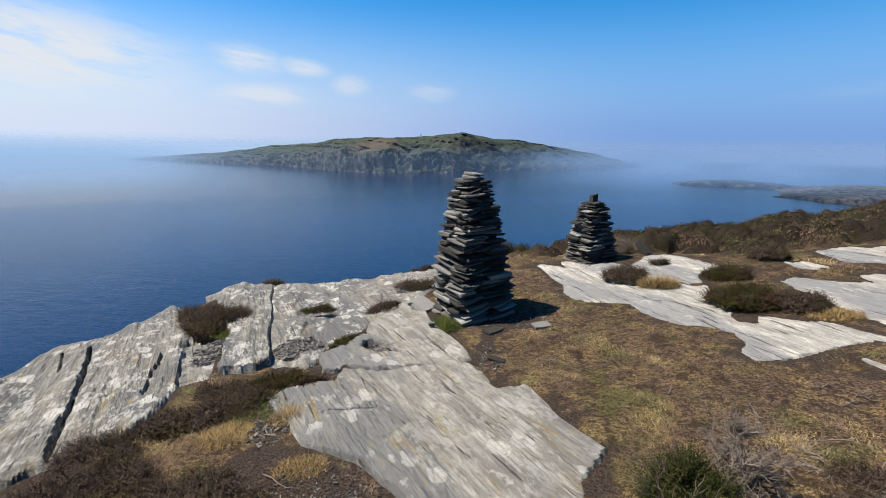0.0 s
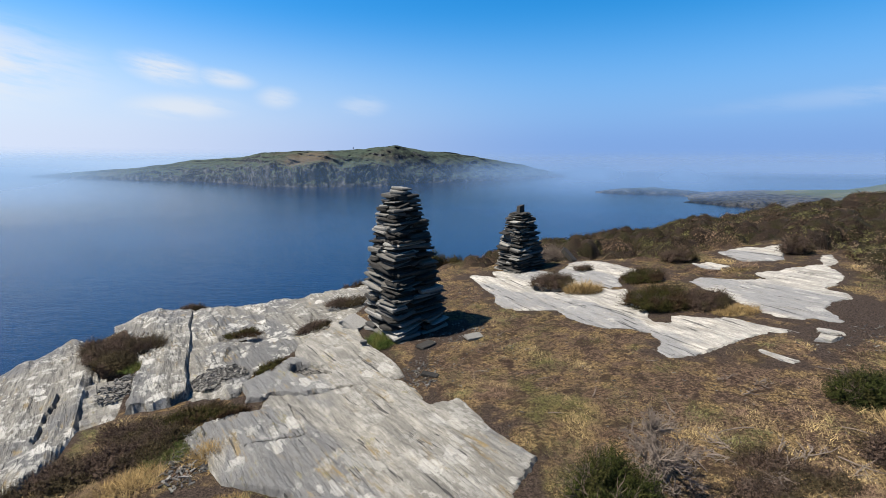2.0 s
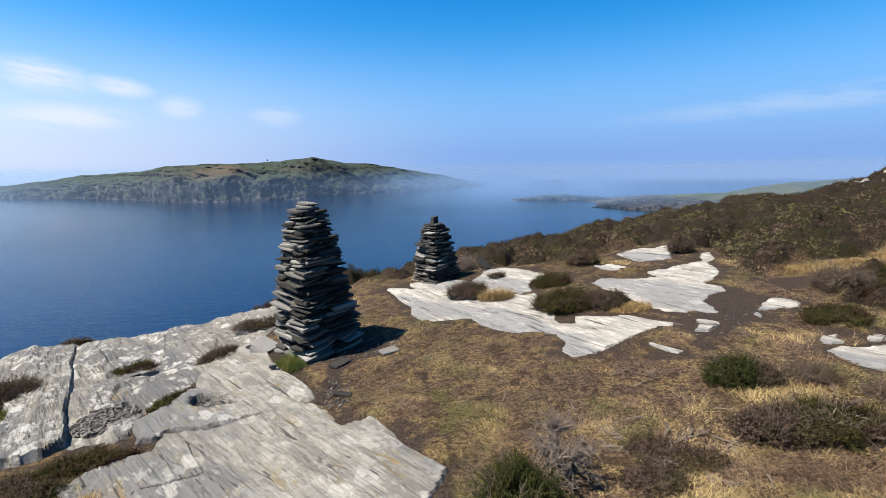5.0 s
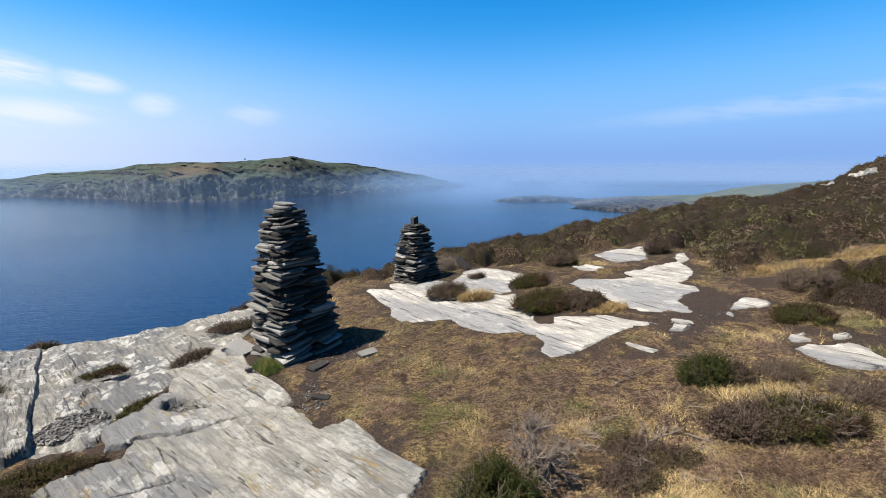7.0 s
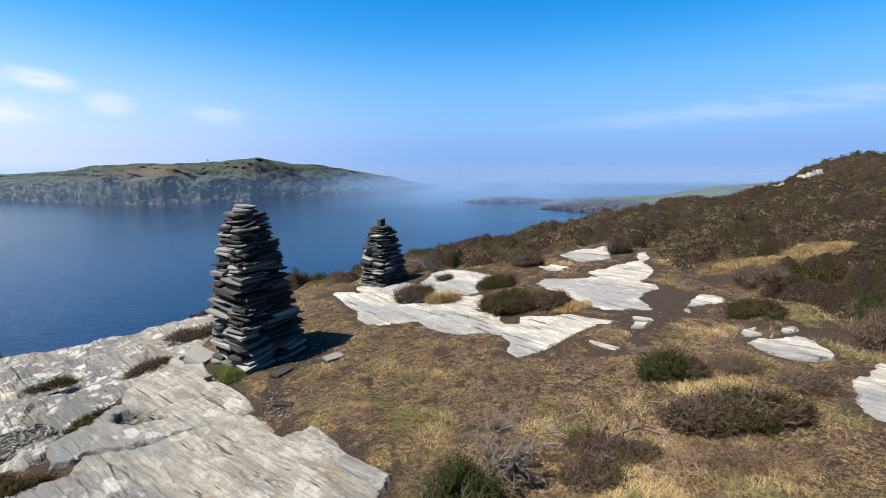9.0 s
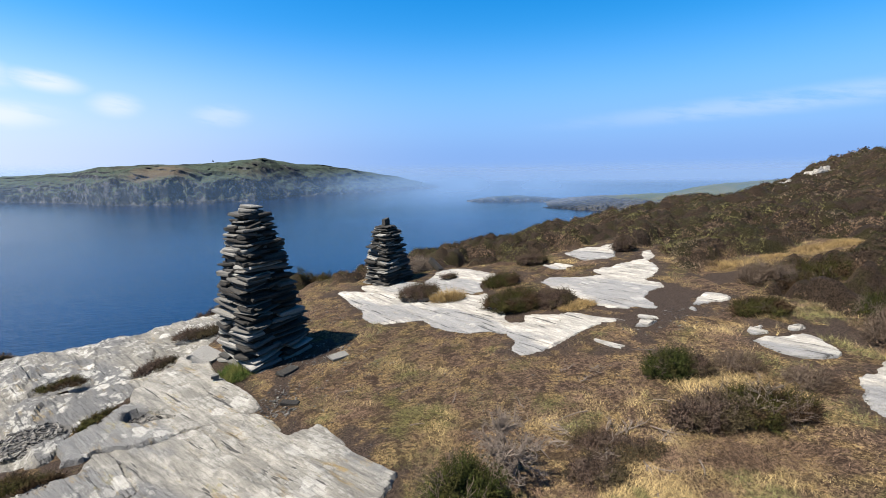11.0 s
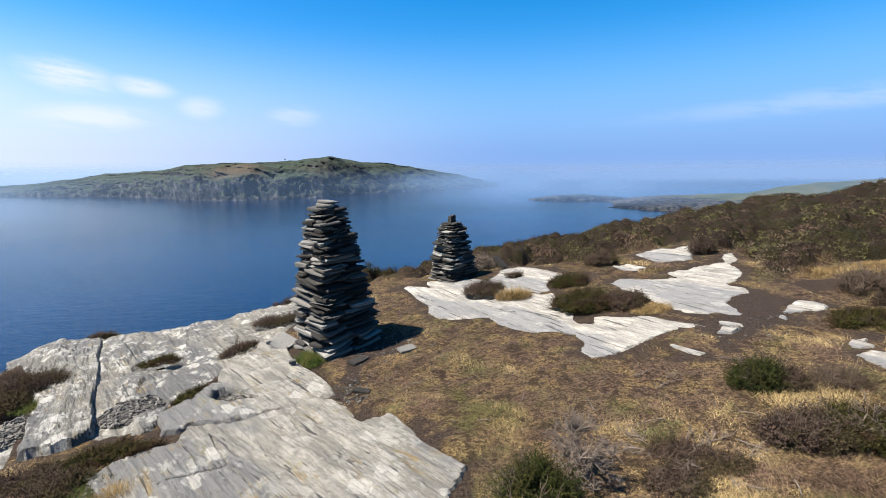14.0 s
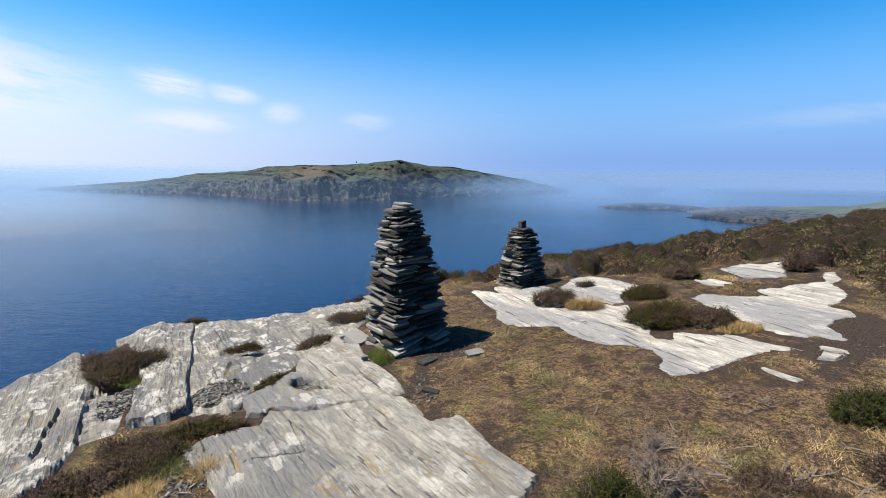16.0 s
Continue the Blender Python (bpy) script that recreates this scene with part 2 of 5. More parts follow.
    h = k.math("ADD", k.math("MULTIPLY", streak, 0.7), k.math("ADD", k.math("MULTIPLY", mottle, 0.5), k.math("MULTIPLY", speck, 0.16)))
    h = k.math("ADD", h, k.math("ADD", k.math("MULTIPLY", crust, 0.08), k.math("MULTIPLY", k.math("ADD", fibre, k.math("MULTIPLY", fine, 0.5)), -0.6)))
    k.bump(k.math("SUBTRACT", h, k.math("MULTIPLY", split, 0.5)), 0.03, 1.0)
    return k.m


STRIKE = -62.0      # degrees: the way the cleavage runs over the near rocks
STRIKE_PALE = -76.0
MAT_ROCK = slate_rock("weathered slate", -STRIKE, (0.280, 0.265, 0.232), 0.95, 0.10, 0.01, 1.0, 0.55, 0.5)
MAT_ROCK_LICHEN = slate_rock("lichen-crusted slate", -STRIKE, (0.200, 0.188, 0.162), 0.9, 0.12, 0.01)
MAT_ROCK_PALE = slate_rock("bleached slate", -STRIKE_PALE, (0.435, 0.412, 0.366), 0.35, 0.05, 0.03, 1.0, 0.45)


def turf_material():
    k = Mat("moor turf", 0.95, 0.1)
    big, mid, fine, speck = k.noise(1.2, 5, 0.6), k.noise(5.0, 6, 0.65), k.noise(55, 6, 0.75), k.noise(160, 3, 0.7)
    f = k.ramp(k.math("ADD", k.math("MULTIPLY", fine, 0.6), k.math("MULTIPLY", speck, 0.4)), 0.42, 0.58)
    straw = k.mix(f, (0.085, 0.052, 0.023), (0.54, 0.38, 0.18))
    green = k.mix(f, (0.045, 0.042, 0.014), (0.25, 0.225, 0.078))
    rust = k.mix(f, (0.046, 0.029, 0.020), (0.31, 0.205, 0.135))
    base = k.mix(k.ramp(mid, 0.38, 0.54), straw, rust)
    base = k.mix(k.math("MULTIPLY", k.ramp(big, 0.53, 0.63), k.ramp(mid, 0.3, 0.62, 0.2, 1)), base, green)
    heath = k.mix(k.ramp(k.noise(2.4, 4), 0.44, 0.58), k.mix(f, (0.014, 0.010, 0.007), (0.076, 0.051, 0.034)), k.mix(f, (0.013, 0.011, 0.005), (0.066, 0.056, 0.024)))
    litter = k.math("MAXIMUM", k.ramp(k.noise(24, 5, 0.7), 0.52, 0.59, 0, 0.75), k.ramp(k.noise(7.5, 4, 0.65, None, 0.5), 0.53, 0.61, 0, 0.8))
    base = k.mix(litter, base, (0.045, 0.028, 0.020))
    base = k.mix(k.attr("heath"), base, heath)
    soil = k.mix(k.ramp(k.noise(85, 6, 0.8), 0.38, 0.68), (0.024, 0.017, 0.013), (0.19, 0.137, 0.105))
    base = k.mix(k.ramp(k.math("ADD", k.attr("soil"), k.math("MULTIPLY", k.math("SUBTRACT", mid, 0.5), 1.3)), 0.38, 0.66), base, soil)
    k.colour(base).bump(k.math("ADD", f, k.math("MULTIPLY", mid, 1.5)), 0.03, 0.8)
    return k.m


MAT_TURF = turf_material()


def leaf_material(name, tones, patch=1.2, rough=0.9):
    """Foliage: each leaf or sprig has its own tone, plants drift between tones."""
    k = Mat(name, rough, 0.05)
    r, drift = k.island(), k.noise(patch, 3)
    a, b, c, d = tones
    k.colour(k.mix(k.ramp(drift, 0.42, 0.60), k.mix(r, a, b), k.mix(r, c, d)))
    return k.m


def heath_material(name, gain):
    """Heath: each bush has its own tone, each sprig varies round it."""
    k = Mat(name, 0.9, 0.05)
    n = k.t.nodes.new("ShaderNodeTexVoronoi")
    n.inputs["Scale"].default_value = 1.9
    warp = k.t.nodes.new("ShaderNodeMix")
    warp.data_type = "RGBA"
    wob = k.t.nodes.new("ShaderNodeTexNoise")
    wob.inputs["Scale"].default_value = 3.0
    k.t.links.new(k.co, wob.inputs["Vector"])
    warp.inputs[0].default_value = 0.22
    k.t.links.new(k.co, warp.inputs[6]), k.t.links.new(wob.outputs["Color"], warp.inputs[7])
    k.t.links.new(warp.outputs[2], n.inputs["Vector"])
    s = k.t.nodes.new("ShaderNodeSeparateColor")
    k.t.links.new(n.outputs["Color"], s.inputs[0])
    a, b, r = s.outputs[0], s.outputs[1], k.island()
    def tone(c):
        return tuple(gain * v for v in c)
    brown = k.mix(a, tone((0.030, 0.021, 0.015)), tone((0.190, 0.130, 0.085)))
    olive = k.mix(a, tone((0.026, 0.028, 0.012)), tone((0.160, 0.148, 0.060)))
    pale = k.mix(a, tone((0.15, 0.115, 0.085)), tone((0.24, 0.18, 0.12)))
    base = k.mix(k.ramp(b, 0.50, 0.56), brown, olive)
    base = k.mix(k.ramp(b, 0.90, 0.93), base, pale)
    base = k.mix(k.ramp(r, 0.0, 1.0, 0.0, 0.5), base, tone((0.03, 0.022, 0.014)))
    k.colour(base).bump(k.noise(30, 4, 0.7), 0.03, 0.7)
    return k.m


MAT_HEATHER = leaf_material("brown heather", ((0.010, 0.007, 0.006), (0.150, 0.104, 0.080), (0.012, 0.009, 0.005), (0.120, 0.094, 0.050)), 5.0)
MAT_GREEN = leaf_material("green heather", ((0.010, 0.013, 0.004), (0.050, 0.060, 0.016), (0.016, 0.016, 0.006), (0.068, 0.064, 0.020)), 8.0)
MAT_GORSE = leaf_material("olive gorse", ((0.012, 0.013, 0.004), (0.078, 0.074, 0.022), (0.016, 0.010, 0.006), (0.092, 0.058, 0.032)), 6.0)
def straw_material():
    """Dry grass: straw, rust-brown and green patches, each blade with its own tone."""
    k = Mat("dry grass blades", 0.8, 0.1)
    r, p, q = k.math("POWER", k.island(), 1.25), k.noise(1.7, 5, 0.65), k.noise(2.6, 4, 0.6, k.mapped((1, 1, 1), (0, 0, 40)))
    base = k.mix(k.ramp(q, 0.44, 0.56), k.mix(r, (0.075, 0.048, 0.024), (0.74, 0.56, 0.27)), k.mix(r, (0.030, 0.018, 0.012), (0.37, 0.25, 0.165)))
    k.colour(k.mix(k.ramp(p, 0.48, 0.56), base, k.mix(r, (0.042, 0.040, 0.016), (0.34, 0.31, 0.130))))
    return k.m


MAT_STRAW = straw_material()
MAT_GOLD = leaf_material("golden dry grass", ((0.20, 0.13, 0.05), (0.50, 0.36, 0.17), (0.14, 0.09, 0.04), (0.36, 0.26, 0.12)), 5.0)
MAT_SEDGE = leaf_material("fresh green grass", ((0.025, 0.045, 0.010), (0.10, 0.14, 0.035), (0.05, 0.065, 0.016), (0.17, 0.165, 0.05)), 6.0)
MAT_HEATH = heath_material("heath cover", 1.85)
MAT_HEATH_GREY = leaf_material("withered grey heath", ((0.050, 0.036, 0.026), (0.185, 0.140, 0.105), (0.040, 0.027, 0.018), (0.12, 0.084, 0.058)), 1.1)


def twig_material(name, dark, pale):
    k = Mat(name, 0.9, 0.08)
    k.colour(k.mix(k.noise(30, 4, 0.6), dark, pale)).bump(k.noise(90, 3), 0.003)
    return k.m


MAT_TWIG = twig_material("dead grey heather wood", (0.075, 0.058, 0.048), (0.34, 0.28, 0.235))
MAT_STEM = twig_material("living heather wood", (0.040, 0.030, 0.025), (0.19, 0.145, 0.115))


def stone_material():
    k = Mat("dark stacked slate", 0.75, 0.2)
    tone = k.math("POWER", k.chance(), 3.0)
    n1, n2 = k.noise(6, 5, 0.6), k.noise(40, 5, 0.7)
    base = k.mix(tone, (0.022, 0.021, 0.020), (0.50, 0.49, 0.46))
    base = k.mix(k.ramp(n2, 0.35, 0.7, 0, 0.6), base, (0.028, 0.025, 0.020))
    base = k.mix(k.math("MULTIPLY", k.ramp(n1, 0.60, 0.68), 0.4), base, (0.22, 0.205, 0.18))
    base = k.mix(k.math("MULTIPLY", k.ramp(k.noise(9, 4), 0.62, 0.70), 0.5), base, (0.24, 0.17, 0.09))
    k.colour(base).bump(k.math("ADD", n2, k.noise(5, 4, 0.6, k.mapped((1, 1, 14)))), 0.01, 0.8)
    return k.m


MAT_STONE = stone_material()


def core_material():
    # near-black colour paints the shade of the gaps between slates
    k = Mat("dark slate rubble, gap shade in its colour", 0.9, 0.1)
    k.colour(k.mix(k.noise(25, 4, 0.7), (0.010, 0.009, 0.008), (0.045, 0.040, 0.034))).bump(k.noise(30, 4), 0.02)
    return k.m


MAT_CORE = core_material()


def chip_material():
    k = Mat("slate chips", 0.7, 0.35)
    k.colour(k.mix(k.math("POWER", k.island(), 2.0), (0.022, 0.021, 0.020), (0.24, 0.225, 0.20))).bump(k.noise(60, 4), 0.004)
    return k.m


MAT_CHIP = chip_material()


def sea_material():
    k = Mat("deep sea water", 0.14, 0.46)
    k.b.inputs["IOR"].default_value = 1.33
    broad = k.noise(0.0045, 5, 0.6, k.mapped((1, 2.6, 1), (0, 0, 20)))
    k.colour(k.mix(k.ramp(broad, 0.35, 0.65), (0.0001, 0.0095, 0.038), (0.0003, 0.0140, 0.054)))
    ripple = k.math("ADD", k.noise(0.32, 6, 0.65, k.mapped((1, 2.0, 1), (0, 0, 25))), k.math("MULTIPLY", k.noise(1.4, 4, 0.6), 0.35))
    swell = k.noise(0.085, 4, 0.6, k.mapped((1, 2.4, 1), (0, 0, 12)))
    k.bump(k.math("ADD", ripple, k.math("MULTIPLY", swell, 1.2)), 0.4, 0.44)
    return k.m


MAT_SEA = sea_material()


def island_material(name):
    k = Mat(name, 0.95, 0.1)
    n1, n2, n3 = k.noise(0.006, 6, 0.62), k.noise(0.05, 7, 0.7), k.noise(0.017, 6, 0.65, k.mapped((1, 1.8, 1), (0, 0, 15)))
    # grass and rock tones carry the blue of distance haze, painted into the colour
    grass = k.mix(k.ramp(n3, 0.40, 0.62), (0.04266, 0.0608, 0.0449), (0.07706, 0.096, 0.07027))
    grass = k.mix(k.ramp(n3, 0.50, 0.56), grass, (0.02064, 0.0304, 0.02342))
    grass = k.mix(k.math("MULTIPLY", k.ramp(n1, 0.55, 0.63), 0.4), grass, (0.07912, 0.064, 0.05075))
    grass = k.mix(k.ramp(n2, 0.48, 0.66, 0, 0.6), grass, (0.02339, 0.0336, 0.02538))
    away = k.t.nodes.new("ShaderNodeVectorMath")
    away.operation = "DISTANCE"
    k.t.links.new(k.co, away.inputs[0])
    away.inputs[1].default_value = (-158, 1270, 5)
    bracken = k.ramp(k.math("ADD", away.outputs["Value"], k.math("MULTIPLY", n2, 120.0)), 150.0, 90.0)
    grass = k.mix(k.math("MULTIPLY", bracken, 0.75), grass, (0.110, 0.084, 0.060))
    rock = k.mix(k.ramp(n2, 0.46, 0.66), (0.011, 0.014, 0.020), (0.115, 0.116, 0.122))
    steep = k.ramp(k.math("ADD", k.slope(), k.math("MULTIPLY", k.math("SUBTRACT", n2, 0.5), 0.6)), 0.62, 0.84, 1, 0)
    sep = k.t.nodes.new("ShaderNodeSeparateXYZ")
    k.t.links.new(k.co, sep.inputs[0])
    shore = k.ramp(k.math("ADD", sep.outputs[2], k.math("MULTIPLY", k.math("SUBTRACT", n2, 0.5), 14.0)), -55.0, -47.0, 1, 0)
    k.colour(k.mix(k.math("MAXIMUM", steep, shore), grass, rock)).bump(n2, 7.0, 0.9)
    return k.m


MAT_ISLAND = island_material("island grass and cliff, blued by painted haze")


def field_material():
    """Pasture above a shore of bare wave-washed rock."""
    k = Mat("coastal pasture", 0.95, 0.1)
    n1, n2 = k.noise(0.02, 4), k.noise(0.12, 5, 0.65)
    grass = k.mix(k.ramp(n1, 0.4, 0.6), (0.080, 0.099, 0.040), (0.124, 0.126, 0.056))
    rock = k.mix(k.ramp(n2, 0.35, 0.65), (0.012, 0.012, 0.012), (0.125, 0.117, 0.104))
    sep = k.t.nodes.new("ShaderNodeSeparateXYZ")
    k.t.links.new(k.co, sep.inputs[0])
    shore = k.ramp(k.math("ADD", sep.outputs[2], k.math("MULTIPLY", k.math("SUBTRACT", n2, 0.5), 10.0)), -48.0, -43.0, 1, 0)
    steep = k.ramp(k.math("ADD", k.slope(), k.math("MULTIPLY", k.math("SUBTRACT", n2, 0.5), 0.4)), 0.80, 0.94, 1, 0)
    k.colour(k.mix(k.math("MAXIMUM", steep, shore), grass, rock)).bump(n2, 3.0, 0.8)
    return k.m


MAT_FIELD = field_material()

# ---- the lie of the land ----
SEA = -60.0
BROW = [(-4.6, 1.5), (-3.95, 3.0), (-3.75, 3.75), (-3.75, 4.35), (-3.5, 4.85), (-3.35, 5.6), (-3.1, 6.6), (-2.5, 6.85), (-1.4, 6.45), (-0.6, 6.6),
        (0.05, 7.5), (1.15, 8.5), (2.2, 9.4), (4.4, 11.3), (7.6, 13.2), (13.7, 16.4), (21, 19.2), (31.6, 22), (42.5, 24), (52, 26), (75, 28), (150, 20),
        (150, -150), (-60, -150), (-22, -60), (-9, -15), (-5.4, -3)]
TURF = [(-6, -6), (-6, 8), (0.2, 6.6), (1.3, 7.3), (2.3, 6.95), (3.1, 6.7), (4.0, 6.2), (4.9, 6.3), (6.5, 6.2), (6.3, 5.0), (5.5, 4.1), (5.2, 3.2), (5.1, 2.4), (4.7, 1.2), (4.2, -1.5), (3, -6)]


def plain(x, y):
    """The slope without its small relief."""
    z = 0.0857 * x - 0.021 * y
    z = z - 0.135 * np.logaddexp(0, (y - 7.6) * 2.2) / 2.2
    z = z + 2.1 * np.exp(-((x - 53) / 9.5) ** 2 - ((y - 21) / 13) ** 2)
    z = z - 0.4 * np.exp(-((x - 28) / 11) ** 2 - ((y - 20) / 9) ** 2)
    return z


CLEARINGS = [(6.5, 3.9, 0.95, 0.36), (8.0, 3.75, 1.0, 0.36), (5.6, 3.6, 0.6, 0.5), (4.2, 6.8, 0.7, 0.2), (6.6, 2.7, 0.4, 0.2)]


def heath_zone(x, y):
    return smooth(-sdf(x, y, TURF) + 0.35 * fbm(x * 1.3, y * 1.3, 3, 5), -0.1, 0.25)


def heath_share(x, y):
    gap, wobble = np.zeros(np.shape(x)), 0.8 * fbm(x * 1.5, y * 1.5, 3, 15)
    for cx, cy, rx, ry in CLEARINGS:
        gap = np.maximum(gap, smooth(np.hypot((x - cx) / rx, (y - cy) / ry) + wobble, 1.1, 0.7))
    return (1 - gap) * heath_zone(x, y)


def domes(x, y, cell, seed):
    """Rounded bush-like humps, one to a cell, 0..1."""
    ix, iy = np.floor(x / cell), np.floor(y / cell)
    best = np.zeros(np.shape(x))
    for i in (-1, 0, 1):
        for j in (-1, 0, 1):
            gx, gy = ix + i, iy + j
            a, b, c = h01(gx, gy, seed), h01(gx, gy, seed + 1), h01(gx, gy, seed + 2)
            d = np.hypot(x - (gx + 0.15 + 0.7 * a) * cell, y - (gy + 0.15 + 0.7 * b) * cell) / (cell * (0.40 + 0.30 * c))
            best = np.maximum(best, np.sqrt(np.clip(1 - d * d, 0, 1)) * (0.35 + 0.65 * c))
    return best


def humps(x, y, r):
    wx, wy = x + 0.08 * fbm(x * 3, y * 3, 2, 3), y + 0.08 * fbm(x * 3, y * 3, 2, 4)
    near = 0.44 * domes(wx, wy, 0.6, 201) + 0.16 * domes(wx, wy, 0.26, 207)
    far = 0.8 * domes(wx, wy, 1.6, 211) + 0.5 * domes(wx, wy, 0.75, 217)
    return near + (far - near) * smooth(r, 10, 26) + fbm(x * 0.25, y * 0.25, 3, 12) * 0.008 * np.minimum(r, 40)


def land(x, y):
    x, y = np.asarray(x, float), np.asarray(y, float)
    r = np.hypot(x, y)
    z = plain(x, y) + 0.024 * fbm(x * 2.4, y * 2.4, 4, 2) * smooth(rock_gap(x, y), -0.05, 0.3)
    z = z + heath_share(x, y) * humps(x, y, r) - (0.3 * heath_zone(x, y) + 0.7 * heath_share(x, y)) * (0.14 + 0.026 * np.minimum(r, 60))
    out = -sdf(x, y, BROW)
    drop = np.logaddexp(0, (out + 0.02) * 5) / 5 * 1.25
    rough = smooth(out, 0.3, 6) * fbm(x * 0.2, y * 0.2, 4, 21) * 2.0
    return np.maximum(z - drop + rough, SEA - 8)


# ---- rocks: outlines in plan ----
ROCKS = {
    "near": [(-1.24, 3.02), (-1.12, 3.12), (-0.76, 3.2), (-0.71, 3.38), (-0.34, 3.34), (0.1, 3.42), (0.3, 3.33), (0.46, 2.9), (0.63, 2.86), (0.79, 2.46), (0.95, 2.14),
             (0.81, 2.02), (0.70, 1.78), (0.62, 1.45), (-0.05, 1.7), (-0.24, 1.95), (-0.36, 2.07), (-0.52, 2.24), (-0.74, 2.37), (-0.92, 2.56)],
    "middle": [(-0.86, 3.92), (-0.7, 4.19), (-0.42, 4.81), (-0.19, 5.17), (0.01, 4.33), (0.35, 3.36), (0.1, 3.32), (-0.34, 3.26), (-0.68, 3.36), (-0.9, 3.3), (-0.98, 3.6)],
    "ridge": [(-2.55, 6.65), (-1.33, 6.4), (-0.55, 6.5), (0.15, 6.75), (0.2, 5.9), (-0.12, 5.15), (-0.40, 4.83), (-0.66, 4.22), (-0.9, 3.86), (-0.94, 3.45), (-1.46, 3.50), (-1.95, 4.9)],
    "block": [(-3.15, 6.3), (-2.9, 6.8), (-2.37, 6.65), (-1.80, 4.90), (-1.35, 3.62), (-1.40, 3.47), (-1.78, 3.41), (-2.10, 4.45)],
    "wedge": [(-2.72, 4.63), (-2.08, 4.45), (-1.74, 3.41), (-2.05, 3.2), (-2.4, 3.9)],
    "left": [(-4.1, 1.6), (-3.95, 3.1), (-3.8, 3.75), (-3.85, 4.34), (-3.48, 4.7), (-3.44, 5.2), (-3.4, 5.75), (-3.2, 5.6), (-2.58, 4.68), (-1.95, 3.30), (-1.80, 2.71), (-1.95, 2.49),
             (-2.25, 2.27), (-2.6, 1.9), (-3.0, 1.2), (-4.3, 0.6)],
    "apron": [(1.42, 6.34), (1.47, 5.62), (1.52, 5.26), (1.41, 5.0), (1.47, 4.71), (1.66, 4.5), (1.95, 4.44), (1.97, 4.21), (2.03, 3.99), (2.18, 3.75), (2.37, 3.65), (2.45, 3.53),
              (2.43, 3.34), (2.31, 3.19), (2.31, 3.03), (2.47, 2.97), (2.67, 2.99), (2.9, 3.06), (3.14, 3.14), (3.37, 3.17), (3.55, 3.09), (3.59, 3.15), (3.5, 3.27), (3.4, 3.47),
              (3.35, 3.59), (3.17, 3.67), (3.05, 3.85), (2.91, 3.94), (2.80, 3.80), (2.78, 3.74), (2.70, 3.77), (2.71, 3.86), (2.78, 3.92), (2.88, 4.1), (2.89, 4.49), (3.05, 4.82),
              (2.91, 4.87), (2.8, 5.11), (2.72, 5.67), (2.65, 5.99), (2.35, 6.45), (1.9, 6.54), (1.75, 6.39), (1.78, 6.1), (1.57, 6.38)],
    "strip": [(3.13, 6.51), (3.36, 6.44), (3.56, 6.06), (3.67, 5.67), (3.84, 5.26), (3.68, 5.18), (3.45, 5.44), (3.21, 5.3), (3.08, 4.94), (2.86, 4.92), (2.72, 5.16), (2.62, 5.58), (2.58, 5.98)],
    "pavement": [(3.77, 4.79), (4.01, 4.9), (4.35, 4.67), (4.59, 4.62), (4.51, 4.83), (4.87, 4.83), (5.16, 4.86), (5.6, 4.86), (5.87, 5.08), (6.3, 5.25), (5.87, 4.74), (5.59, 4.64),
                 (5.5, 4.4), (5.26, 4.15), (4.83, 3.96), (4.8, 3.69), (4.68, 3.58), (4.49, 3.62), (4.25, 3.46), (4.19, 3.28), (4.03, 3.15), (3.94, 3.23), (3.93, 3.32), (3.79, 3.33),
                 (3.68, 3.46), (3.64, 3.63), (3.7, 3.92), (3.77, 4.26), (3.72, 4.52)],
    "upper": [(5.1, 5.96), (5.55, 6.06), (5.97, 6.0), (6.4, 6.0), (5.87, 5.52), (5.45, 5.15), (5.15, 5.23), (4.96, 5.38), (5.02, 5.62)],
    "patch": [(4.37, 5.57), (4.6, 5.51), (4.68, 5.14), (4.45, 5.09), (4.31, 5.3)],
    "sliver": [(3.73, 3.16), (3.85, 2.98), (3.8, 2.93), (3.70, 3.05)],
    "flake": [(3.63, 3.03), (3.74, 2.91), (3.58, 2.85), (3.49, 2.94)],
    "shelf": [(4.22, 2.98), (4.55, 3.16), (4.75, 3.21), (4.84, 3.07), (4.83, 2.89), (4.72, 2.86), (4.54, 2.94), (4.37, 2.97), (4.19, 2.85)],
    "plate": [(3.9, 2.21), (4.06, 2.15), (4.22, 2.05), (4.32, 2.02), (4.33, 1.92), (4.27, 1.79), (4.17, 1.68), (4.06, 1.65), (3.97, 1.7), (3.87, 1.78), (3.85, 1.91), (3.88, 2.06)],
    "cobble": [(4.08, 2.33), (4.24, 2.35), (4.34, 2.29), (4.19, 2.23), (4.17, 2.17), (4.06, 2.19), (4.01, 2.26)],
    "nub": [(4.39, 2.17), (4.49, 2.14), (4.47, 2.07), (4.35, 2.08), (4.29, 2.11)],
    "kerb": [(3.88, 1.48), (4.2, 1.45), (4.3, 0.9), (3.5, 0.8), (3.42, 1.2)],
    "far nub": [(5.93, 2.56), (6.18, 2.52), (6.23, 2.39), (6.07, 2.32), (5.91, 2.47)],
    "chip": [(3.06, 3.09), (3.08, 3.04), (3.0, 2.99), (3.06, 2.84), (3.11, 2.67), (3.03, 2.64), (2.98, 2.73), (2.97, 2.89)],
}
PALE = ("apron", "strip", "pavement", "upper", "patch", "sliver", "flake", "shelf", "plate", "cobble", "nub", "kerb", "far nub", "chip")
